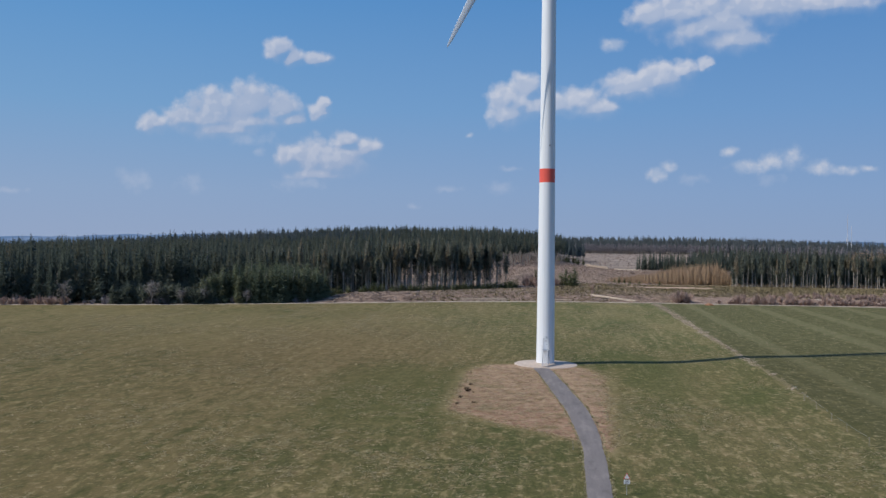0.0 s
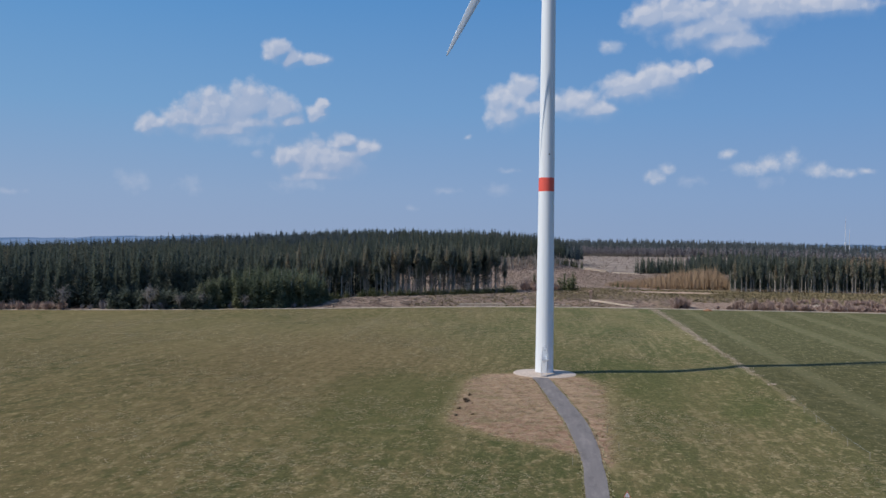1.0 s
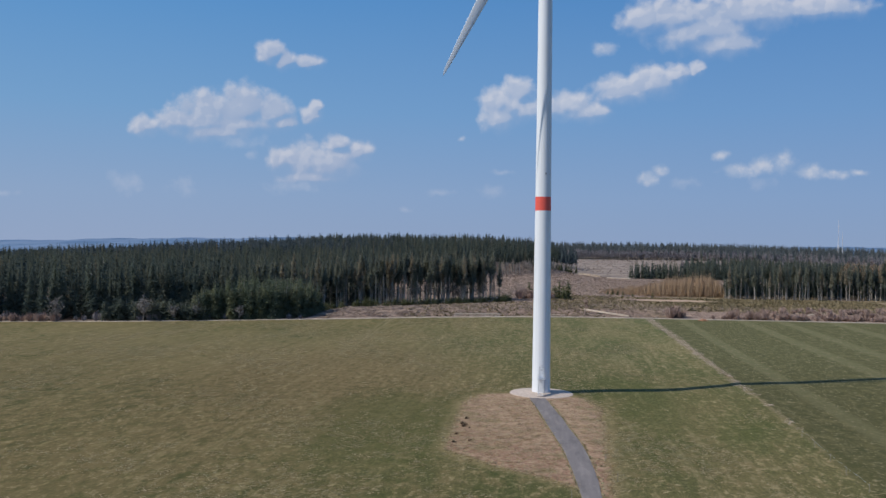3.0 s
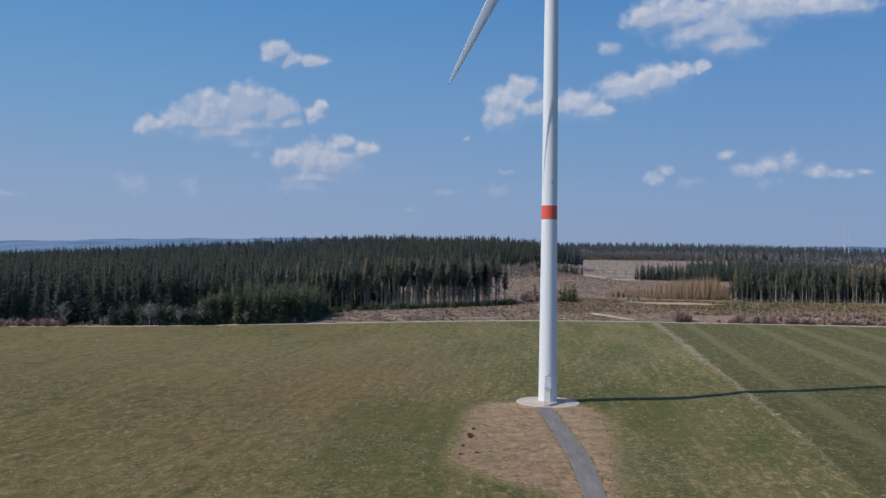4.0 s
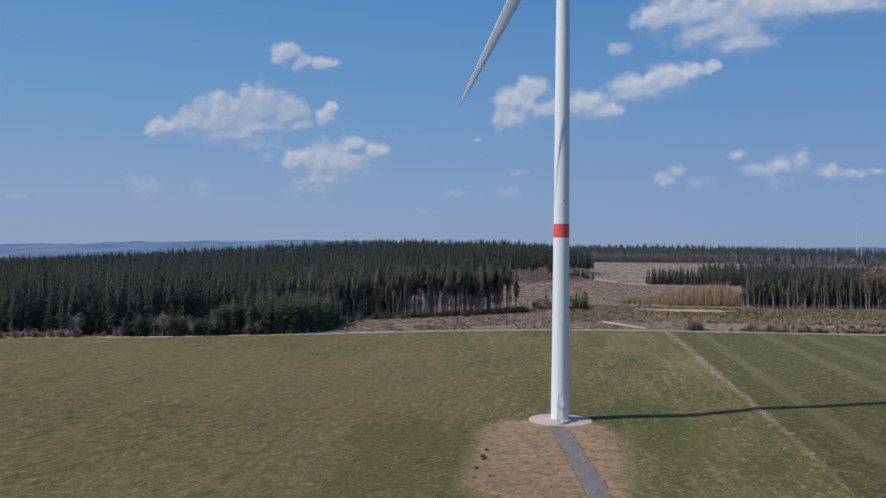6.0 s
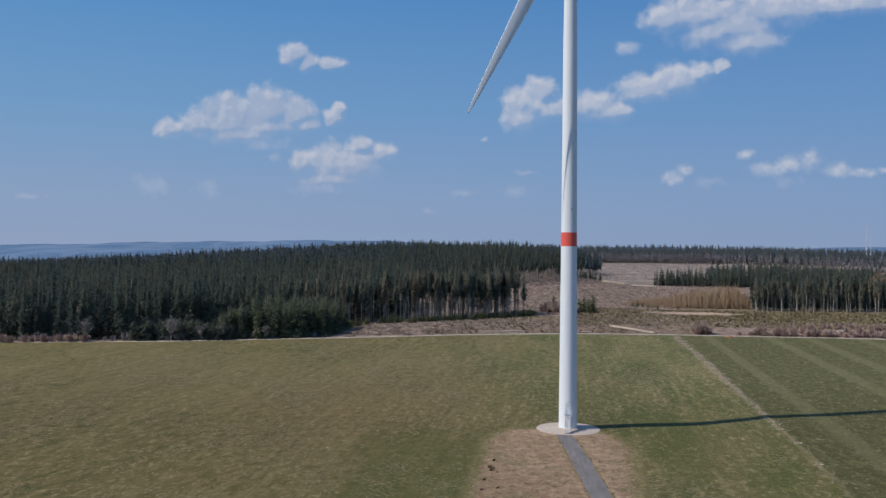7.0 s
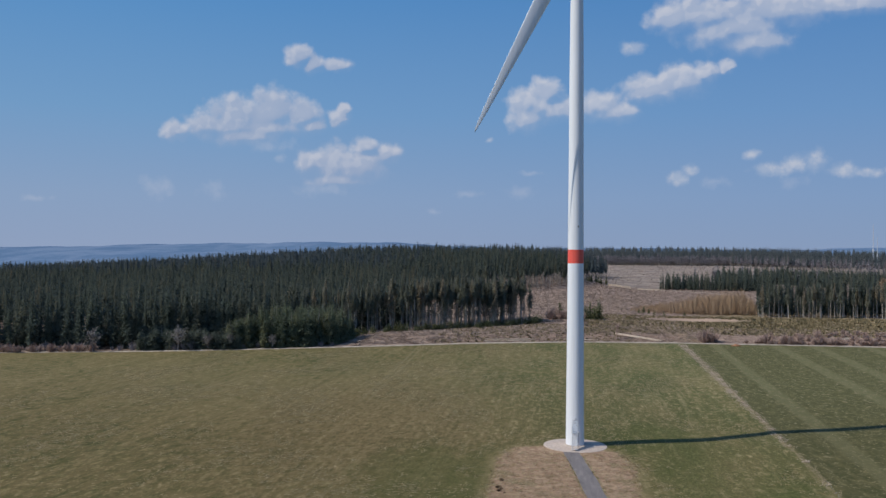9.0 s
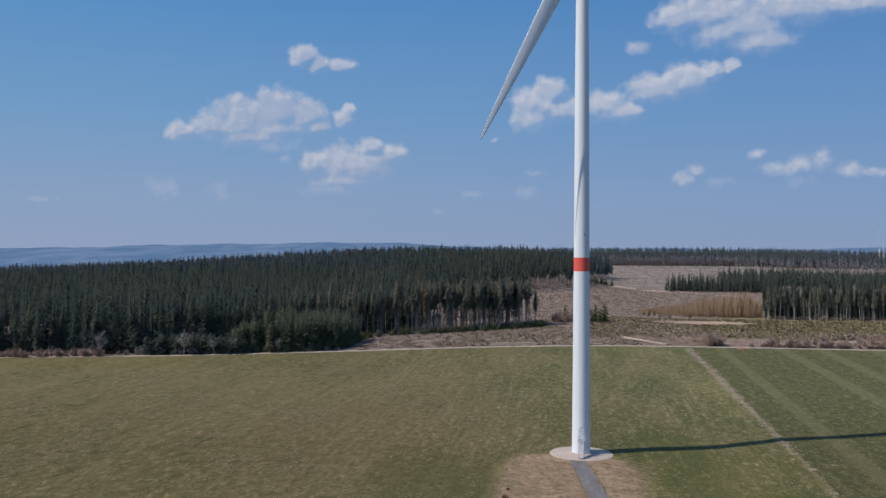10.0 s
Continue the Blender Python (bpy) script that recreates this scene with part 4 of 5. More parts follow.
mid_t = [template(rng, H, H * b, R, 110, 2.1, 0.2, taper=0.62) for H, b, R in ((26, 0.36, 3.0), (27, 0.40, 2.8), (23, 0.30, 3.2), (25, 0.42, 2.9), (28.5, 0.44, 2.7))]
far_t = [template(rng, H, H * 0.2, R, 60, 4.0, 0.3, taper=0.5, core=0.4) for H, R in ((27, 4.8), (25.5, 4.6), (27.5, 4.7), (25, 5.0))]


def left_fall(x, y):
    """The wood stands lower towards its far end."""
    return float(np.interp(x, [-420, -300, -170, -90], [0.82, 0.86, 0.95, 1.0])) if y < 600 else float(np.interp(x, [-720, -380], [0.86, 1.02]))


def right_fall(x, y):
    """The far woods sink towards the east."""
    return float(np.interp(x / (y + 190), [0.14, 0.22, 0.30, 0.38], [1.0, 0.95, 0.83, 0.72]))


tall_t = [template(rng, H, H * b, R, 300, 1.4, 0.19, taper=0.62, ragged=40, skirt=0.6) for H, b, R in ((27, 0.50, 2.4), (28, 0.56, 2.2), (25, 0.42, 2.5), (26, 0.60, 2.1))]
behind_front = along([(-70, 262), (-54, 282), (-37, 306)], 4.0, rng, 2.6) + scatter(rng, [(-80, 248), (-56, 258), (-26, 294), (-42, 312), (-68, 280)], 4.2)
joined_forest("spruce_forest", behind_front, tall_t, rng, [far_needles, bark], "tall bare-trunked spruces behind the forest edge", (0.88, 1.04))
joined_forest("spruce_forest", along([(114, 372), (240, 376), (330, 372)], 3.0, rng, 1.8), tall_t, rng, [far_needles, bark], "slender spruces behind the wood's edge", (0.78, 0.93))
keep_a = scatter(rng, WOOD_A, 4.0)
edge_of_a = polygon_distance(*np.array(keep_a).T, WOOD_A)
near_a = [p for p, d in zip(keep_a, edge_of_a) if d > -24 and p[1] < 420 and p[0] > -330]
inner_a = [p for p, d in zip(keep_a, edge_of_a) if not (d > -24 and p[1] < 420 and p[0] > -330) and p[0] > -560]
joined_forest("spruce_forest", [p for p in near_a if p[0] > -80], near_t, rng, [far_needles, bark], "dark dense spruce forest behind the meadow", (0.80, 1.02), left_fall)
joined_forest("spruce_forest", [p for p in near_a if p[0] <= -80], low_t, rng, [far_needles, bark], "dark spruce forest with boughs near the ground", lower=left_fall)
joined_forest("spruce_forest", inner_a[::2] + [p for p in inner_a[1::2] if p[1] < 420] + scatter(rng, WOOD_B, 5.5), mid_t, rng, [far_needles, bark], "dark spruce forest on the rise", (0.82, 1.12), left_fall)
joined_forest("spruce_forest", scatter(rng, WOOD_BACK, 9.0), far_t, rng, [hazed_blue_needles, bark], "dark spruce forest on the far rise", (0.9, 1.1), left_fall)
right_t = [template(rng, H, H * 0.06, R, 150, 1.9, 0.2, taper=0.6) for H, R in ((24, 2.4), (25, 2.3), (22, 2.5))]
joined_forest("spruce_forest", scatter(rng, WOOD_R, 3.8), right_t, rng, [far_needles, bark], "spruce forest beyond the felled land", (0.78, 0.98))
joined_forest("distant_forest", scatter(rng, WOOD_FAR, 15.5), far_t, rng, [hazed_needles, bark], "distant forest on the horizon", (1.14, 1.28), right_fall)


# ---- felled land, thickets and roadside ----
def bush_arrays(rng, height, spread, twigs, width=0.05, upright=0.6):
    """A leafless shrub: a sheaf of forked thin twigs."""
    v, f = [], []
    for _ in range(twigs):
        a, r = rng.uniform(0, 6.283), spread * math.sqrt(rng.random())
        z1 = height * rng.uniform(0.55, 1.0) * (1 - 0.45 * (r / spread) ** 2)
        b = np.array([0.35 * r * math.cos(a), 0.35 * r * math.sin(a), 0.0])
        e = np.array([r * math.cos(a), r * math.sin(a), z1])
        m = b + (e - b) * 0.5 + rng.uniform(-0.12, 0.12, 3) * height * (1 - upright)
        s = np.array([-math.sin(a + 0.6), math.cos(a + 0.6), 0.0]) * width
        i = len(v)
        v += [tuple(b - s), tuple(b + s), tuple(m + s * 0.8), tuple(m - s * 0.8), tuple(e)]
        f += [(i, i + 1, i + 2, i + 3), (i + 3, i + 2, i + 4)]
        for _ in range(3):
            q = m + (e - m) * rng.uniform(0.0, 0.7)
            g = q + np.array([*rng.uniform(-0.28, 0.28, 2) * spread, rng.uniform(0.05, 0.28) * height])
            i = len(v)
            v += [tuple(q - s * 0.6), tuple(q + s * 0.6), tuple(g)]
            f.append((i, i + 1, i + 2))
    return np.array(v), f


def bare_tree_arrays(rng, height, spread, limbs, twigs):
    tv, tf = trunk_arrays(rng, height * 0.95, 0.13 + height * 0.008, seg=6, lean=0.25)
    v, f = list(map(tuple, tv)), list(tf)
    for _ in range(limbs):
        z0, a = height * rng.uniform(0.22, 0.85), rng.uniform(0, 6.283)
        ln = spread * rng.uniform(0.6, 1.1) * (1.1 - 0.6 * z0 / height)
        b, e = np.array([0, 0, z0]), np.array([ln * math.cos(a), ln * math.sin(a), z0 + ln * rng.uniform(0.5, 1.1)])
        s = np.array([-math.sin(a), math.cos(a), 0]) * 0.09
        up = np.array([0, 0, 0.07])
        i = len(v)
        v += [tuple(b - s), tuple(b + s), tuple(b + up), tuple(e)]
        f += [(i, i + 1, i + 3), (i + 1, i + 2, i + 3), (i + 2, i, i + 3)]
        for _ in range(twigs):
            q = b + (e - b) * rng.uniform(0.3, 1.0)
            g = q + np.array([*rng.uniform(-0.3, 0.3, 2) * spread, rng.uniform(0.0, 0.35) * spread])
            i = len(v)
            v += [tuple(q - s * 0.7), tuple(q + s * 0.7), tuple(g)]
            f.append((i, i + 1, i + 2))
    return np.array(v), f


def bush_kinds(n, height, spread, twigs, mat, width=0.06):
    return [mesh_of("branches", *bush_arrays(rng, height * rng.uniform(0.85, 1.15), spread * rng.uniform(0.85, 1.2), twigs, width), [mat]) for _ in range(n)]


def plant_bush(name, kinds, x, y, scale, label, group):
    b = new(name, kinds[rng.integers(len(kinds))])
    b.matrix_basis = pose(x, y, h(x, y) - 0.04, 0, 0, rng.uniform(0, 360)) @ Matrix.Diagonal((scale * rng.uniform(0.85, 1.2), scale * rng.uniform(0.85, 1.2), scale, 1))
    tagged(b, label, "bush", group)


brown_bush = bush_kinds(5, 3.6, 2.4, 95, twig, 0.08)
grey_bush = bush_kinds(4, 4.0, 2.4, 80, grey_wood)
for x, y in [(88, 229), (90.5, 231), (96, 228), (103, 229), (112, 229)]:
    plant_bush("bare_bush", brown_bush, x, y, rng.uniform(1.25, 1.6), "leafless brown bush beside the gravel road", "roadside bushes")
for x, y in [(61, 228), (65, 229)]:
    plant_bush("bare_bush", brown_bush, x, y, rng.uniform(1.8, 2.1), "tall leafless brown bush beside the gravel road", "roadside bushes")
for x, y in along([(80, 228), (130, 228), (185, 227)], 1.5, rng, 1.8) + along([(95, 234), (185, 235)], 1.6, rng, 2.8) + along([(106, 243), (190, 243)], 2.0, rng, 3.4) + along([(124, 252), (195, 254)], 2.6, rng, 4.0):
    plant_bush("bare_bush", brown_bush, x, y, rng.uniform(0.45, 0.95), "low leafless brown scrub along the road", "roadside scrub")
for x, y in along([(-262, 124), (-225, 133), (-186, 143)], 2.6, rng, 1.8):
    plant_bush("bare_bush", brown_bush, x, y, rng.uniform(0.7, 1.25), "brown leafless bush at the forest edge", "forest edge bushes")
for x, y in along([(-250, 131), (-205, 143), (-160, 153), (-100, 178)], 5.0, rng, 1.6):
    plant_bush("bare_bush", grey_bush, x, y, rng.uniform(0.45, 1.1), "grey-brown leafless bush at the forest edge", "forest edge bushes")
for x, y in [(-10, 312), (-7.5, 316), (-4, 311), (-8, 321), (-1, 315), (6.5, 314)]:
    plant_bush("bare_bush", brown_bush, x, y, rng.uniform(1.4, 2.2), "tall brown leafless bush on felled land", "bushes on felled land")
birch_mesh = [mesh_of("branches", *bare_tree_arrays(rng, hh, 4.6, 46, 16), [birch]) for hh in (8.2, 8.8, 7.5)]
for k, (x, y) in enumerate([(-157, 151.5), (-188, 141.5), (-146, 155.5), (-138, 159.0), (-122, 165.0)]):
    b = new("bare_tree", birch_mesh[k % 3])
    b.matrix_basis = pose(x, y, h(x, y), 0, 0, 70 * k) @ Matrix.Scale((1.0, 0.95, 0.75, 0.7, 0.6)[k], 4)
    tagged(b, "pale leafless birch in front of dark spruces", "tree", "bare birches")
b = new("bare_tree", mesh_of("branches", *bare_tree_arrays(rng, 8.0, 3.2, 30, 14), [twig]))
b.matrix_basis = pose(21.5, 228, h(21.5, 228))
tagged(b, "small leafless tree beside stacked logs", "tree")

# undergrowth in front of the trunks
for x, y in along([(-101, 214), (-85, 223), (-64, 236), (-41, 257), (-15, 288)], 0.85, rng, 3.4):
    if rng.random() < 0.75:
        plant_tree("young_spruce", shrubby, rng, x, y, "small bushy green spruce seedling before taller trunks", "spruce undergrowth", rng.uniform(0.40, 0.85))
for x, y in [(52, 366), (58, 367), (70, 366), (44, 381), (47, 383), (50, 380)]:
    plant_tree("young_spruce", bushy, rng, x, y, "lone bushy young spruce on felled land", "lone young spruces", rng.uniform(0.4, 0.7))


def stuff_mesh(name, V, F, mat, label, category):
    return tagged(new(name, mesh_of(name, np.concatenate(V), np.concatenate(F), [mat])), label, category, kind="stuff")


# dry larch thicket, its height growing towards the spruces
LARCHES = [(38, 394), (56, 382), (90, 379), (116, 382), (120, 436), (50, 432)]
places = scatter(rng, LARCHES, 2.2)
lt = [bush_arrays(rng, 9.0, 2.3, 46, 0.045, 0.55) for _ in range(4)]
V, F, base = [], [], 0
inset = -polygon_distance(*np.array(places).T, LARCHES)
for (x, y), deep in zip(places, inset.tolist()):
    tv, tf = lt[rng.integers(4)]
    s, a = (0.50 + 1.20 * float(smooth(x, 44, 104))) * rng.uniform(0.55, 1.15) * min(1.0, 0.50 + deep / 16.0 + 0.25 * rng.random()), rng.uniform(0, 6.283)
    q = np.column_stack([tv[:, 0] * math.cos(a) - tv[:, 1] * math.sin(a), tv[:, 0] * math.sin(a) + tv[:, 1] * math.cos(a), tv[:, 2]]) * s
    V.append(q + (x, y, h(x, y)))
    F.append(np.array([t + (t[-1],) if len(t) == 3 else t for t in tf]) + base)
    base += len(tv)
fs = [tuple(q[:3]) if q[2] == q[3] else tuple(q) for q in np.concatenate(F).tolist()]
tagged(new("larch_thicket", mesh_of("larch_thicket", np.concatenate(V), fs, [larch])), "dense orange-brown leafless larch thicket", "thicket", kind="stuff")

yt = [template(rng, H, 0.5, 3.0, 120, 2.0, 0.14, taper=0.6) for H in (18, 20, 16)]
joined_forest("young_plantation", scatter(rng, [(97, 760), (150, 742), (206, 735), (215, 800), (110, 800)], 4.2), yt, rng, [far_needles, bark], "dark young spruce plantation on felled land")
gt = [template(rng, H, H * 0.22, R, 110, 2.2, 0.3, taper=0.4, droop=-0.9, core=0.06) for H, R in ((22, 3.6), (24, 3.4), (20, 3.8))]
joined_forest("larch_wood", scatter(rng, [(215, 445), (350, 430), (390, 520), (230, 520)], 6.5), gt, rng, [larch, birch], "brown leafless larches among spruces", (0.90, 1.06))
joined_forest("bare_woodland", scatter(rng, [(-60, 1755), (330, 1730), (345, 1770), (-60, 1790)], 5.0) + scatter(rng, [(240, 800), (700, 790), (740, 840), (250, 850)], 17.0) + scatter(rng, [(330, 1745), (420, 1480), (600, 1180), (620, 1200), (430, 1520), (345, 1790)], 8.0) + scatter(rng, [(150, 1000), (330, 960), (420, 1020), (300, 1080)], 15.0), gt, rng, [grey_wood, birch], "distant grey leafless woodland")
joined_forest("distant_forest", scatter(rng, [(-60, 1800), (340, 1785), (480, 1560), (560, 1600), (420, 1880), (-60, 1890)], 6.5), far_t, rng, [hazed_needles, bark], "distant spruce forest on the horizon", (1.12, 1.28), right_fall)
joined_forest("spruce_forest", scatter(rng, [(164, 830), (205, 790), (260, 740), (420, 770), (700, 820), (760, 900), (420, 960), (180, 900)], 7.0), far_t, rng, [far_needles, bark], "mixed forest behind the felled land", (0.75, 1.0), right_fall)
for x, y in [(16, 776), (21, 780), (26, 776), (31, 781), (36, 777), (42, 780), (24, 786), (34, 787)]:
    plant_tree("young_spruce", bushy, rng, x, y, "dark young spruce beside the far clearing", "far young spruces", rng.uniform(1.0, 1.5))


def lying_sticks(places, rng, long_, thick, lift=0.05):
    """Brash: bent sticks lying about, each a thin three-sided spar."""
    V, F, base = [], [], 0
    for x, y in places:
        a, ln, w2 = rng.uniform(0, 3.142), rng.uniform(*long_), rng.uniform(*thick)
        dx, dy, z = math.cos(a) * ln / 2, math.sin(a) * ln / 2, h(x, y)
        z0, z1 = z + lift + rng.uniform(0, 0.25), z + lift + rng.uniform(0, 0.35)
        nx, ny = -math.sin(a) * w2, math.cos(a) * w2
        V.append(np.array([(x - dx - nx, y - dy - ny, z0), (x - dx + nx, y - dy + ny, z0), (x - dx, y - dy, z0 + 1.8 * w2), (x + dx, y + dy, z1 + w2)]))
        F.append(np.array([(0, 1, 3), (1, 2, 3), (2, 0, 3)]) + base)
        base += 4
    return V, F


def in_band(n, x0, x1, d0, d1):
    xs = rng.uniform(x0, x1, n)
    return list(zip(xs.tolist(), (road_y(xs) + rng.uniform(d0, d1, n)).tolist()))


stuff_mesh("brash", *lying_sticks(in_band(9000, -95, 60, 5, 60) + in_band(7000, -60, 60, 55, 320) + in_band(2500, 55, 190, 8, 60), rng, (0.8, 3.6), (0.05, 0.13)), brash_mat, "grey and pale brash left on felled land", "brash")


def tufts(places, rng, high, wide, blades=4):
    V, F, base = [], [], 0
    for x, y in places:
        z = h(x, y) - 0.02
        for _ in range(blades):
            a, s, t = rng.uniform(0, 6.283), rng.uniform(*wide), rng.uniform(*high)
            ox, oy = rng.uniform(-0.5, 0.5, 2) * s
            dx, dy = math.cos(a) * s / 2, math.sin(a) * s / 2
            V.append(np.array([(x + ox - dx, y + oy - dy, z), (x + ox + dx, y + oy + dy, z), (x + ox + rng.uniform(-0.5, 0.5) * s, y + oy + rng.uniform(-0.5, 0.5) * s, z + t)]))
            F.append(np.array([(0, 1, 2)]) + base)
            base += 3
    return V, F


stuff_mesh("heath", *tufts([p for p in in_band(8000, 5, 190, 22, 140) if ((p[0] - 72) / 30) ** 2 + ((p[1] - 333) / 13) ** 2 > 1] + in_band(1200, -60, 30, 5, 70), rng, (0.25, 0.85), (0.6, 1.5)), heath_mat, "olive and straw heath tufts on felled land", "heath")


felled = [(x, y) for x, y in zip(rng.uniform(-75, 190, 16000).tolist(), rng.uniform(255, 780, 16000).tolist()) if y > road_y(x) + 8 and (x < 40 or y > 440) and not (x < -12 - 0.75 * (300 - y) and y < 330)]
far_felled = list(zip(rng.uniform(-40, 330, 3500).tolist(), rng.uniform(780, 1720, 3500).tolist()))
stuff_mesh("brash", *tufts(far_felled, rng, (0.3, 0.8), (1.0, 2.8), 2), brash_mat, "low twigs and stumps on the far clearing", "brash")
stuff_mesh("brash", *tufts(felled, rng, (0.2, 0.55), (0.5, 1.5), 2), brash_mat, "heaps of twigs and stumps on felled land", "brash")


def stacked_logs(name, x0, y0, x1, y1, count, radius, label):
    t = tagged(new(name), label, "log pile", "log piles")
    a, b = Vector((x0, y0, 0)), Vector((x1, y1, 0))
    d = (b - a).normalized()
    side = Vector((-d.y, d.x, 0))
    per = max(2, int(math.sqrt(2 * count)))
    k, row = 0, 0
    while k < count:
        n = max(1, per - row)
        for j in range(min(n, count - k)):
            o = side * ((j - (n - 1) / 2) * 2.05 * radius)
            up = radius * (0.9 + 1.72 * row)
            sh = d * rng.uniform(-0.8, 0.8)
            p, q = a + o + sh, b + o + sh
            zz = max(h(p.x, p.y), h(q.x, q.y))
            part("log", rod(bmesh.new(), (p.x, p.y, h(p.x, p.y) + up + 0.1), (q.x, q.y, h(q.x, q.y) + up + 0.1), radius * rng.uniform(0.85, 1.05), 8, radius * rng.uniform(0.6, 0.8)), log_bark, t)
            k += 1
        row += 1


stacked_logs("log_pile", -37, 208.5, -17, 214.5, 6, 0.22, "low pile of long barked logs beside the road")
stacked_logs("log_pile", 21.5, 237.5, 41.0, 226.5, 5, 0.22, "pile of long pale barked logs on felled land")
stacked_logs("log_pile", -2, 220.5, 12, 221.0, 5, 0.2, "few pale logs beside the gravel road")
stacked_logs("log_pile", 42, 760, 66, 752, 7, 0.30, "distant pale stack of long logs")
stacked_logs("log_pile", 72, 742, 95, 738, 5, 0.28, "distant pale stack of long logs")
tagged(ribbon("track", [(60, 760), (95, 735), (130, 700), (150, 650)], 4.0, 0.08, gravel, 4.0, 0.3), "pale forestry track over felled land", "track", kind="structure")
tagged(ribbon("track", [(60, 258), (61, 270), (52, 300), (30, 330), (-10, 345)], 3.0, 0.06, gravel, 3.0, 0.5), "pale earth track over felled land", "track", kind="structure")
tagged(ribbon("track", [(124, 238), (142, 254), (165, 266), (200, 275), (280, 285)], 3.0, 0.06, gravel, 3.0, 0.4), "pale earth track behind roadside scrub", "track", kind="structure")

# stumps on the felled land
stump_mesh = bpy.data.meshes.new("stump")
bm = lathe([(0.36, -0.1), (0.27, 0.12), (0.24, 0.38), (0.22, 0.40)], 9)
bm.to_mesh(stump_mesh)
bm.free()
stump_mesh.materials.append(brash_mat)
for x, y in in_band(70, -88, 55, 8, 60):
    s = new("tree_stump", stump_mesh)
    s.matrix_basis = pose(x, y, h(x, y), 0, 0, rng.uniform(0, 360)) @ Matrix.Scale(rng.uniform(0.8, 1.4), 4)
    tagged(s, "cut spruce stump on felled land", "stump", "stumps")


# ---- lattice mast on the horizon ----
def build_mast(x, y, height, wide):
    t = tagged(new("radio_mast"), "pale slender lattice mast above the distant forest", "mast", "radio masts")
    t.matrix_basis = pose(x, y, h(x, y))
    corners = [(wide * math.cos(a), wide * math.sin(a)) for a in (0.3, 2.394, 4.489)]
    for cx, cy in corners:
        part("leg", rod(bmesh.new(), (cx, cy, 0), (cx * 0.55, cy * 0.55, height), 0.13, 6), mast_paint, t)
    n = int(height / 5)
    for k in range(n):
        z0, z1 = height * k / n, height * (k + 1) / n
        f0, f1 = 1 - 0.45 * k / n, 1 - 0.45 * (k + 1) / n
        bm = bmesh.new()
        for (ax, ay), (bx, by) in zip(corners, corners[1:] + corners[:1]):
            rod(bm, (ax * f0, ay * f0, z0), (bx * f1, by * f1, z1), 0.12, 4)
            rod(bm, (ax * f1, ay * f1, z1), (bx * f1, by * f1, z1), 0.12, 4)
        part("brace", bm, mast_paint, t)
    part("antenna", rod(bmesh.new(), (0, 0, height), (0, 0, height + 9), 0.25, 6), mast_paint, t)
    part("equipment_cabin", box(bmesh.new(), (wide * 2.0, wide * 2.0, 5.0), pose(0, 0, height * 0.42), 0.3), mast_paint, t)


build_mast(632, 1760, 80, 1.5)
build_mast(645, 1775, 55, 1.0)


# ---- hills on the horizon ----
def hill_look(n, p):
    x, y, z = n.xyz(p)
    # Air haze is painted into the hills' base colour as this blue
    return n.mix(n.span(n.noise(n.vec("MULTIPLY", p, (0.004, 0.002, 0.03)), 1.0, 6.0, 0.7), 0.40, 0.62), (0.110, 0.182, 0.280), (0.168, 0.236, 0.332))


def build_hills():
    xs, ys = np.arange(-4600, 4601, 40.0), np.array([2900, 3200, 3500, 3800, 4100, 4300, 4500, 4600, 4700, 4790], float)
    gx, gy = np.meshgrid(xs, ys)
    ridge = 60 + 30 * np.exp(-((gx + 1400) / 900) ** 2) + 8 * np.exp(-((gx - 1900) / 700) ** 2) + 4 * np.sin(gx / 210.0) + 2.5 * np.sin(gx / 77.0 + 1.0) + 1.5 * np.sin(gx / 31.0)
    gz = -40 + (ridge + 40) * smooth(gy, 2850, 4600) + 9 * np.sin(gx / 330.0 + gy / 180.0) * smooth(gy, 2900, 3300) * (1 - smooth(gy, 4100, 4550))
    v = np.column_stack([gx.ravel(), gy.ravel(), gz.ravel()])
    nx = len(xs)
    i = (np.arange(len(ys) - 1)[:, None] * nx + np.arange(nx - 1)[None, :]).ravel()
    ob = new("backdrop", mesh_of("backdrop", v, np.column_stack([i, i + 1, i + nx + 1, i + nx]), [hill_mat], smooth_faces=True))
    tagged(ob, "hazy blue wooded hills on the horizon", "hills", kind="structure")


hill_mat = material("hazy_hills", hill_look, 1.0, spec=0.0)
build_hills()


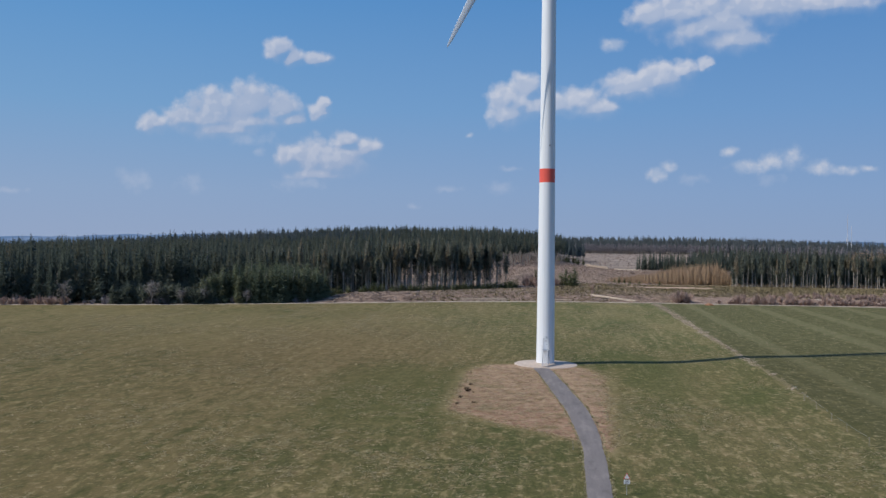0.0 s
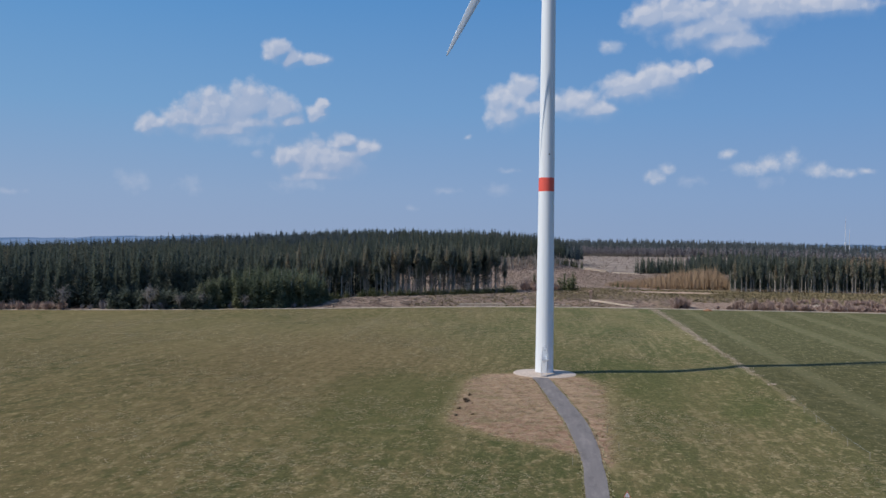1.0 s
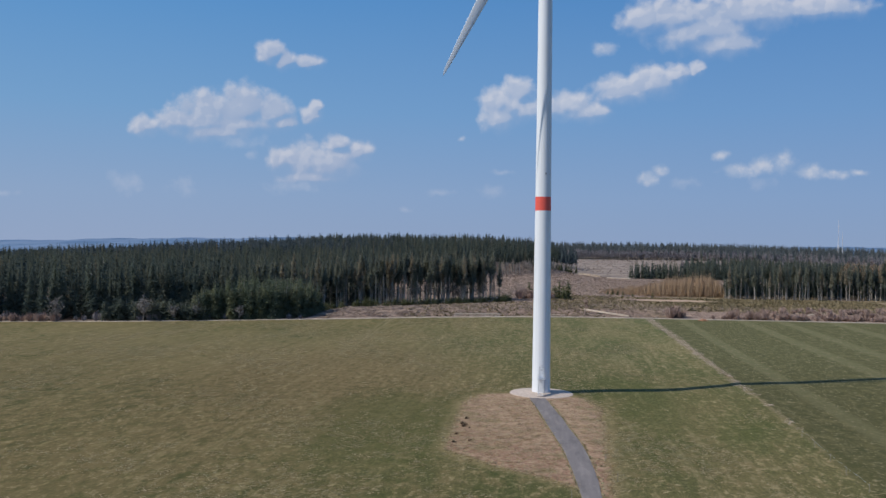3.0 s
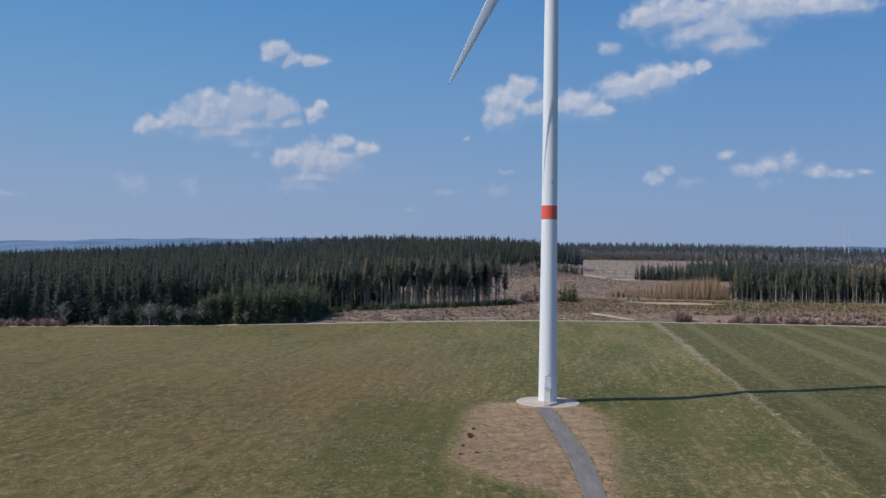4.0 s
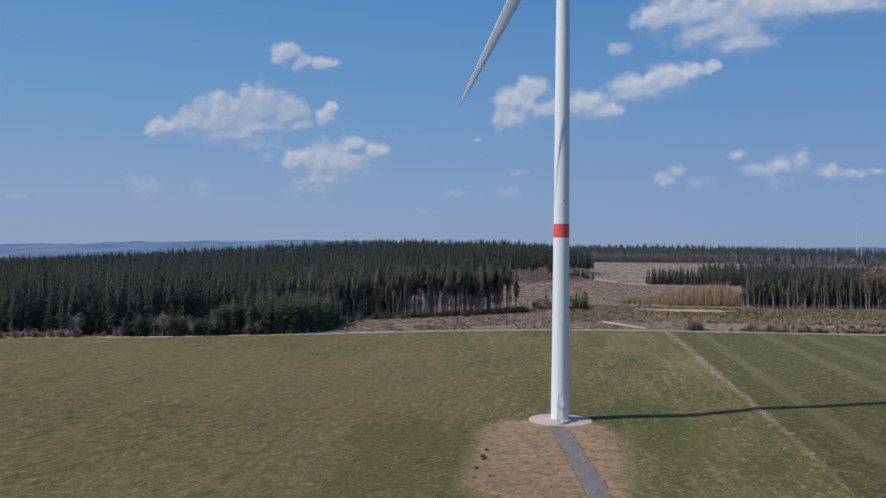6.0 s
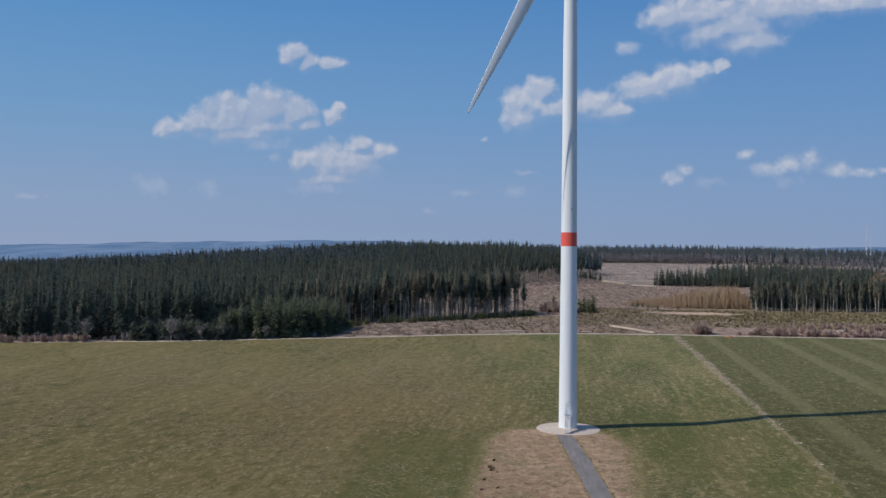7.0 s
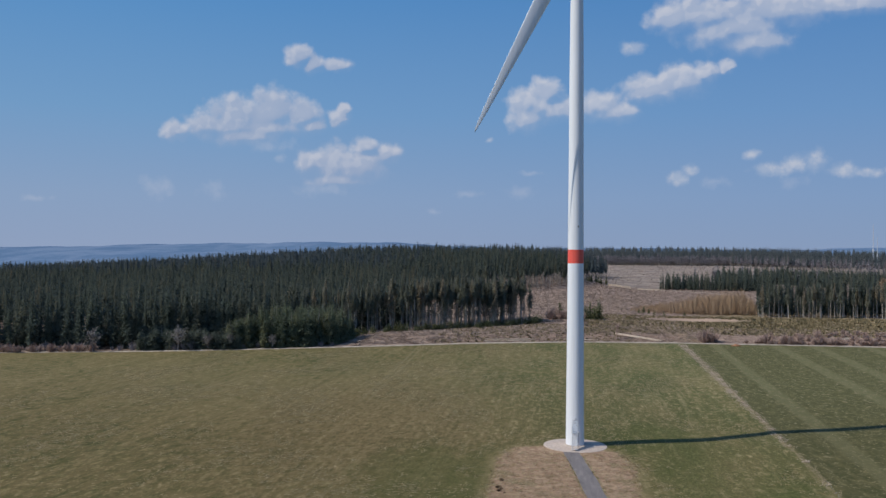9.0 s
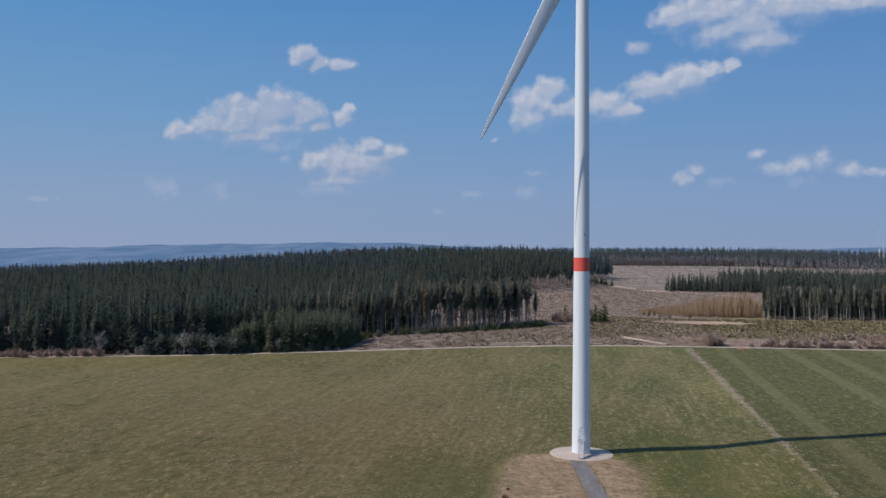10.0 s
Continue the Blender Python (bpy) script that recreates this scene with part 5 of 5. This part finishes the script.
# ---- meadow details ----
def sign():
    t = tagged(new("warning_sign"), "triangular red and white warning sign on a post beside the path", "sign")
    t.matrix_basis = pose(8.0, -99.0, h(8.0, -99.0))
    part("post", rod(bmesh.new(), (0, 0, -0.3), (0, 0, 2.15), 0.03, 10), steel, t)

    def tri(r, y, thick, bm):
        pts = [(r * math.sin(a), r * math.cos(a)) for a in (0, 2.0944, 4.18879)]
        f = [bm.verts.new((x, y, 1.83 + z)) for x, z in pts]
        g = [bm.verts.new((x, y - thick, 1.83 + z)) for x, z in pts]
        bm.faces.new(f)
        bm.faces.new(g)
        for k in range(3):
            bm.faces.new((f[k], f[(k + 1) % 3], g[(k + 1) % 3], g[k]))
        bmesh.ops.recalc_face_normals(bm, faces=bm.faces)
        return bm

    plate = part("triangle", tri(0.40, -0.035, 0.012, bmesh.new()), sign_red, t, "red bordered warning triangle")
    part("face", tri(0.31, -0.049, 0.006, bmesh.new()), sign_white, plate, "white inner triangle")
    part("symbol", box(bmesh.new(), (0.05, 0.006, 0.18), pose(0, -0.062, 1.84), 0.002), dark_metal, plate)
    low = part("plate", box(bmesh.new(), (0.60, 0.014, 0.42), pose(0, -0.042, 1.33), 0.004), sign_white, t, "white rectangular plate")
    for k in range(4):
        part("line_of_writing", box(bmesh.new(), (0.46 - 0.06 * (k % 2), 0.006, 0.035), pose(0, -0.054, 1.46 - 0.085 * k), 0.002), dark_metal, low)


sign()
post_mesh = bpy.data.meshes.new("post")
bm = lathe([(0.03, -0.3), (0.03, 1.10), (0.015, 1.15)], 8)
bm.to_mesh(post_mesh)
bm.free()
post_mesh.materials.append(post_wood)
FENCE = [(43.4, -26.5), (42.5, -37.2), (42.0, -45.5), (41.5, -54.3), (41.1, -62.4), (40.9, -71.2)]
fence = tagged(new("pasture_fence"), "row of weathered pasture posts along the dry strip", "fence")
for x, y in FENCE:
    piece("post", post_mesh, fence, pose(x, y, h(x, y), rng.uniform(-4, 4), rng.uniform(-4, 4), 0))
for (ax, ay), (bx, by) in zip(FENCE, FENCE[1:]):
    part("wire", rod(bmesh.new(), (ax, ay, h(ax, ay) + 1.05), (bx, by, h(bx, by) + 1.05), 0.006, 4), steel, fence)
for x, y in ((3.3, -79.9), (8.9, -60.0), (9.6, -71.0)):
    s = new("marker_post", post_mesh)
    s.matrix_basis = pose(x, y, h(x, y), 2, -3, 0)
    tagged(s, "thin pale wooden marker post beside the path", "post", "marker posts")
weed = bush_kinds(3, 0.7, 0.7, 45, dark_weed, 0.04)
for x, y, s in ((-13.3, -31, 0.9), (-13.6, -36, 1.1), (-13.3, -38, 1.0), (-13.0, -36.6, 0.7), (-13.9, -44.5, 0.8), (-13.8, -50.5, 0.7), (-11.4, -49.0, 0.6), (-12.2, -39, 0.4)):
    plant_bush("weed_clump", weed, x, y, s * 0.85, "dark dead weed clump at the bare ground's edge", "weed clumps")

heap = new("earth_heap")
tagged(heap, "small rust-brown heap of bark at the field's edge", "heap")
heap.matrix_basis = pose(72.5, 214.5, h(72.5, 214.5))
bm = bmesh.new()
bmesh.ops.create_icosphere(bm, subdivisions=3, radius=1.0)
for v in bm.verts:
    k = 1 + 0.35 * noise.noise(v.co * 2.2)
    v.co = Vector((v.co.x * 2.0 * k, v.co.y * 1.2 * k, max(-0.1, v.co.z * 0.85 * k)))
part("mound", bm, rust_bark, heap)

# straw lying in the grass, thicker in the old-grass patches and along the strip
def lodged(places, rng, long_, wide, rise, swing=0.6, blades=3):
    """Flattened straw: long low wisps, mostly combed one way."""
    n = len(places) * blades
    p = np.repeat(np.array(places), blades, 0) + rng.normal(0, 0.35, (n, 2))
    a = rng.normal(0.15, swing, n) + np.where(rng.random(n) < 0.5, math.pi, 0)
    ln, wd = rng.uniform(*long_, n), rng.uniform(*wide, n)
    d, s2 = np.column_stack([np.cos(a), np.sin(a)]), np.column_stack([-np.sin(a), np.cos(a)])
    q0, q1, q2 = p - s2 * wd[:, None] / 2, p + s2 * wd[:, None] / 2, p + d * ln[:, None]
    out = np.stack([np.column_stack([q, land(q[:, 0], q[:, 1]) + up]) for q, up in ((q0, 0.015), (q1, 0.015 + wd * 0.12), (q2, rng.uniform(*rise, n)))], 1).reshape(-1, 3)
    return [out], [np.arange(3 * n).reshape(-1, 3)]


cand = np.column_stack([rng.uniform(-150, 45, 240000), rng.uniform(-125, 215, 240000)])
keep = []
for x, y in cand.tolist():
    if y > road_y(x) - 1 or (abs(x - 4) < 4 and y < 0) or x * x + y * y < 60:
        continue
    d = noise.noise(Vector((x * 0.05, y * 0.03, 3.1))) + 0.6 * noise.noise(Vector((x * 0.3, y * 0.2, 7.7))) + (0.1 if x < -5 else -0.05)
    if d > -0.05 + 0.55 * rng.random():
        keep.append((x, y))
stuff_mesh("dry_grass", *lodged(keep[::2], rng, (0.3, 1.1), (0.035, 0.11), (0.03, 0.10), 0.8, 2), straw_mat, "straw-coloured dry grass lying in the meadow", "grass")
ys = -35 + 250 * rng.random(2600) ** 0.62
ys = ys[[noise.noise(Vector((0.0, y * 0.22, 5.0))) > -0.12 + 0.25 * (y < 10) for y in ys.tolist()]]
stuff_mesh("dry_grass", *lodged(list(zip((strip_x(ys) + rng.normal(0, 1, len(ys)) * np.interp(ys, [-40, 150], [0.3, 1.0])).tolist(), ys.tolist())), rng, (0.3, 1.1), (0.08, 0.26), (0.05, 0.22), 3.0, 2), strip_straw, "tall dry grass along the field strip", "grass")
stand = [p for p in keep[3::4] if noise.noise(Vector((p[0] * 0.11, p[1] * 0.07, 9.3))) > -0.15]
right_side = [(x, y) for x, y in zip(rng.uniform(50, 175, 1500).tolist(), rng.uniform(-60, 205, 1500).tolist()) if y < road_y(x) - 3]
stuff_mesh("dry_grass", *tufts(stand + right_side, rng, (0.03, 0.09), (0.25, 0.75), 3), pale_straw, "short tufts of dead grass standing in the meadow", "grass")
edge_pts = []
for (ax, ay), (bx, by) in zip(SOIL, SOIL[1:]):
    for f in rng.random(int(math.hypot(bx - ax, by - ay) * 2.2)).tolist():
        edge_pts.append((ax + (bx - ax) * f + rng.normal(0, 0.5), ay + (by - ay) * f + rng.normal(0, 0.5)))
edge_pts = [p for p in edge_pts if math.hypot(*p) > 8 and abs(p[0] - np.interp(-p[1], [6, 27, 52, 73, 90], [-0.6, 1.9, 4.75, 5.75, 5.7])) > 2.2]
stuff_mesh("dry_grass", *tufts(edge_pts, rng, (0.05, 0.14), (0.3, 0.9), 4), pale_straw, "fringe of dead grass round the bare ground", "grass")
verge = []
line = np.array(PATHWAY)
for y in rng.uniform(-128, -10, 1500).tolist():
    x, half = float(np.interp(-y, -line[:, 1], line[:, 0])), float(np.interp(y, [-80, -60, -24, -12], [1.25, 1.6, 1.65, 1.55]))
    verge.append((x + rng.choice((-1, 1)) * (half + rng.normal(0.18, 0.13)), y))
stuff_mesh("verge_grass", *tufts(verge, rng, (0.04, 0.13), (0.15, 0.5), 3), straw_mat, "ragged grass along the path's edges", "grass")
wisps = [p for p in keep[1::5] if rng.random() < 0.75]
sx, sy = rng.uniform(-14, 11, 2600), rng.uniform(-78, -7, 2600)
inside = (polygon_distance(sx, sy, SOIL) < 1.5) & (abs(sx - np.interp(-sy, [6, 27, 52, 73, 90], [-0.6, 1.9, 4.75, 5.75, 5.7])) > 2.0) & (np.hypot(sx, sy) > 8)
stuff_mesh("dry_grass", *lodged(wisps + list(zip(sx[inside].tolist(), sy[inside].tolist())), rng, (0.35, 1.25), (0.07, 0.18), (0.05, 0.16), 0.7, 2), pale_straw, "pale wisps of dead grass on meadow and bare ground", "grass")
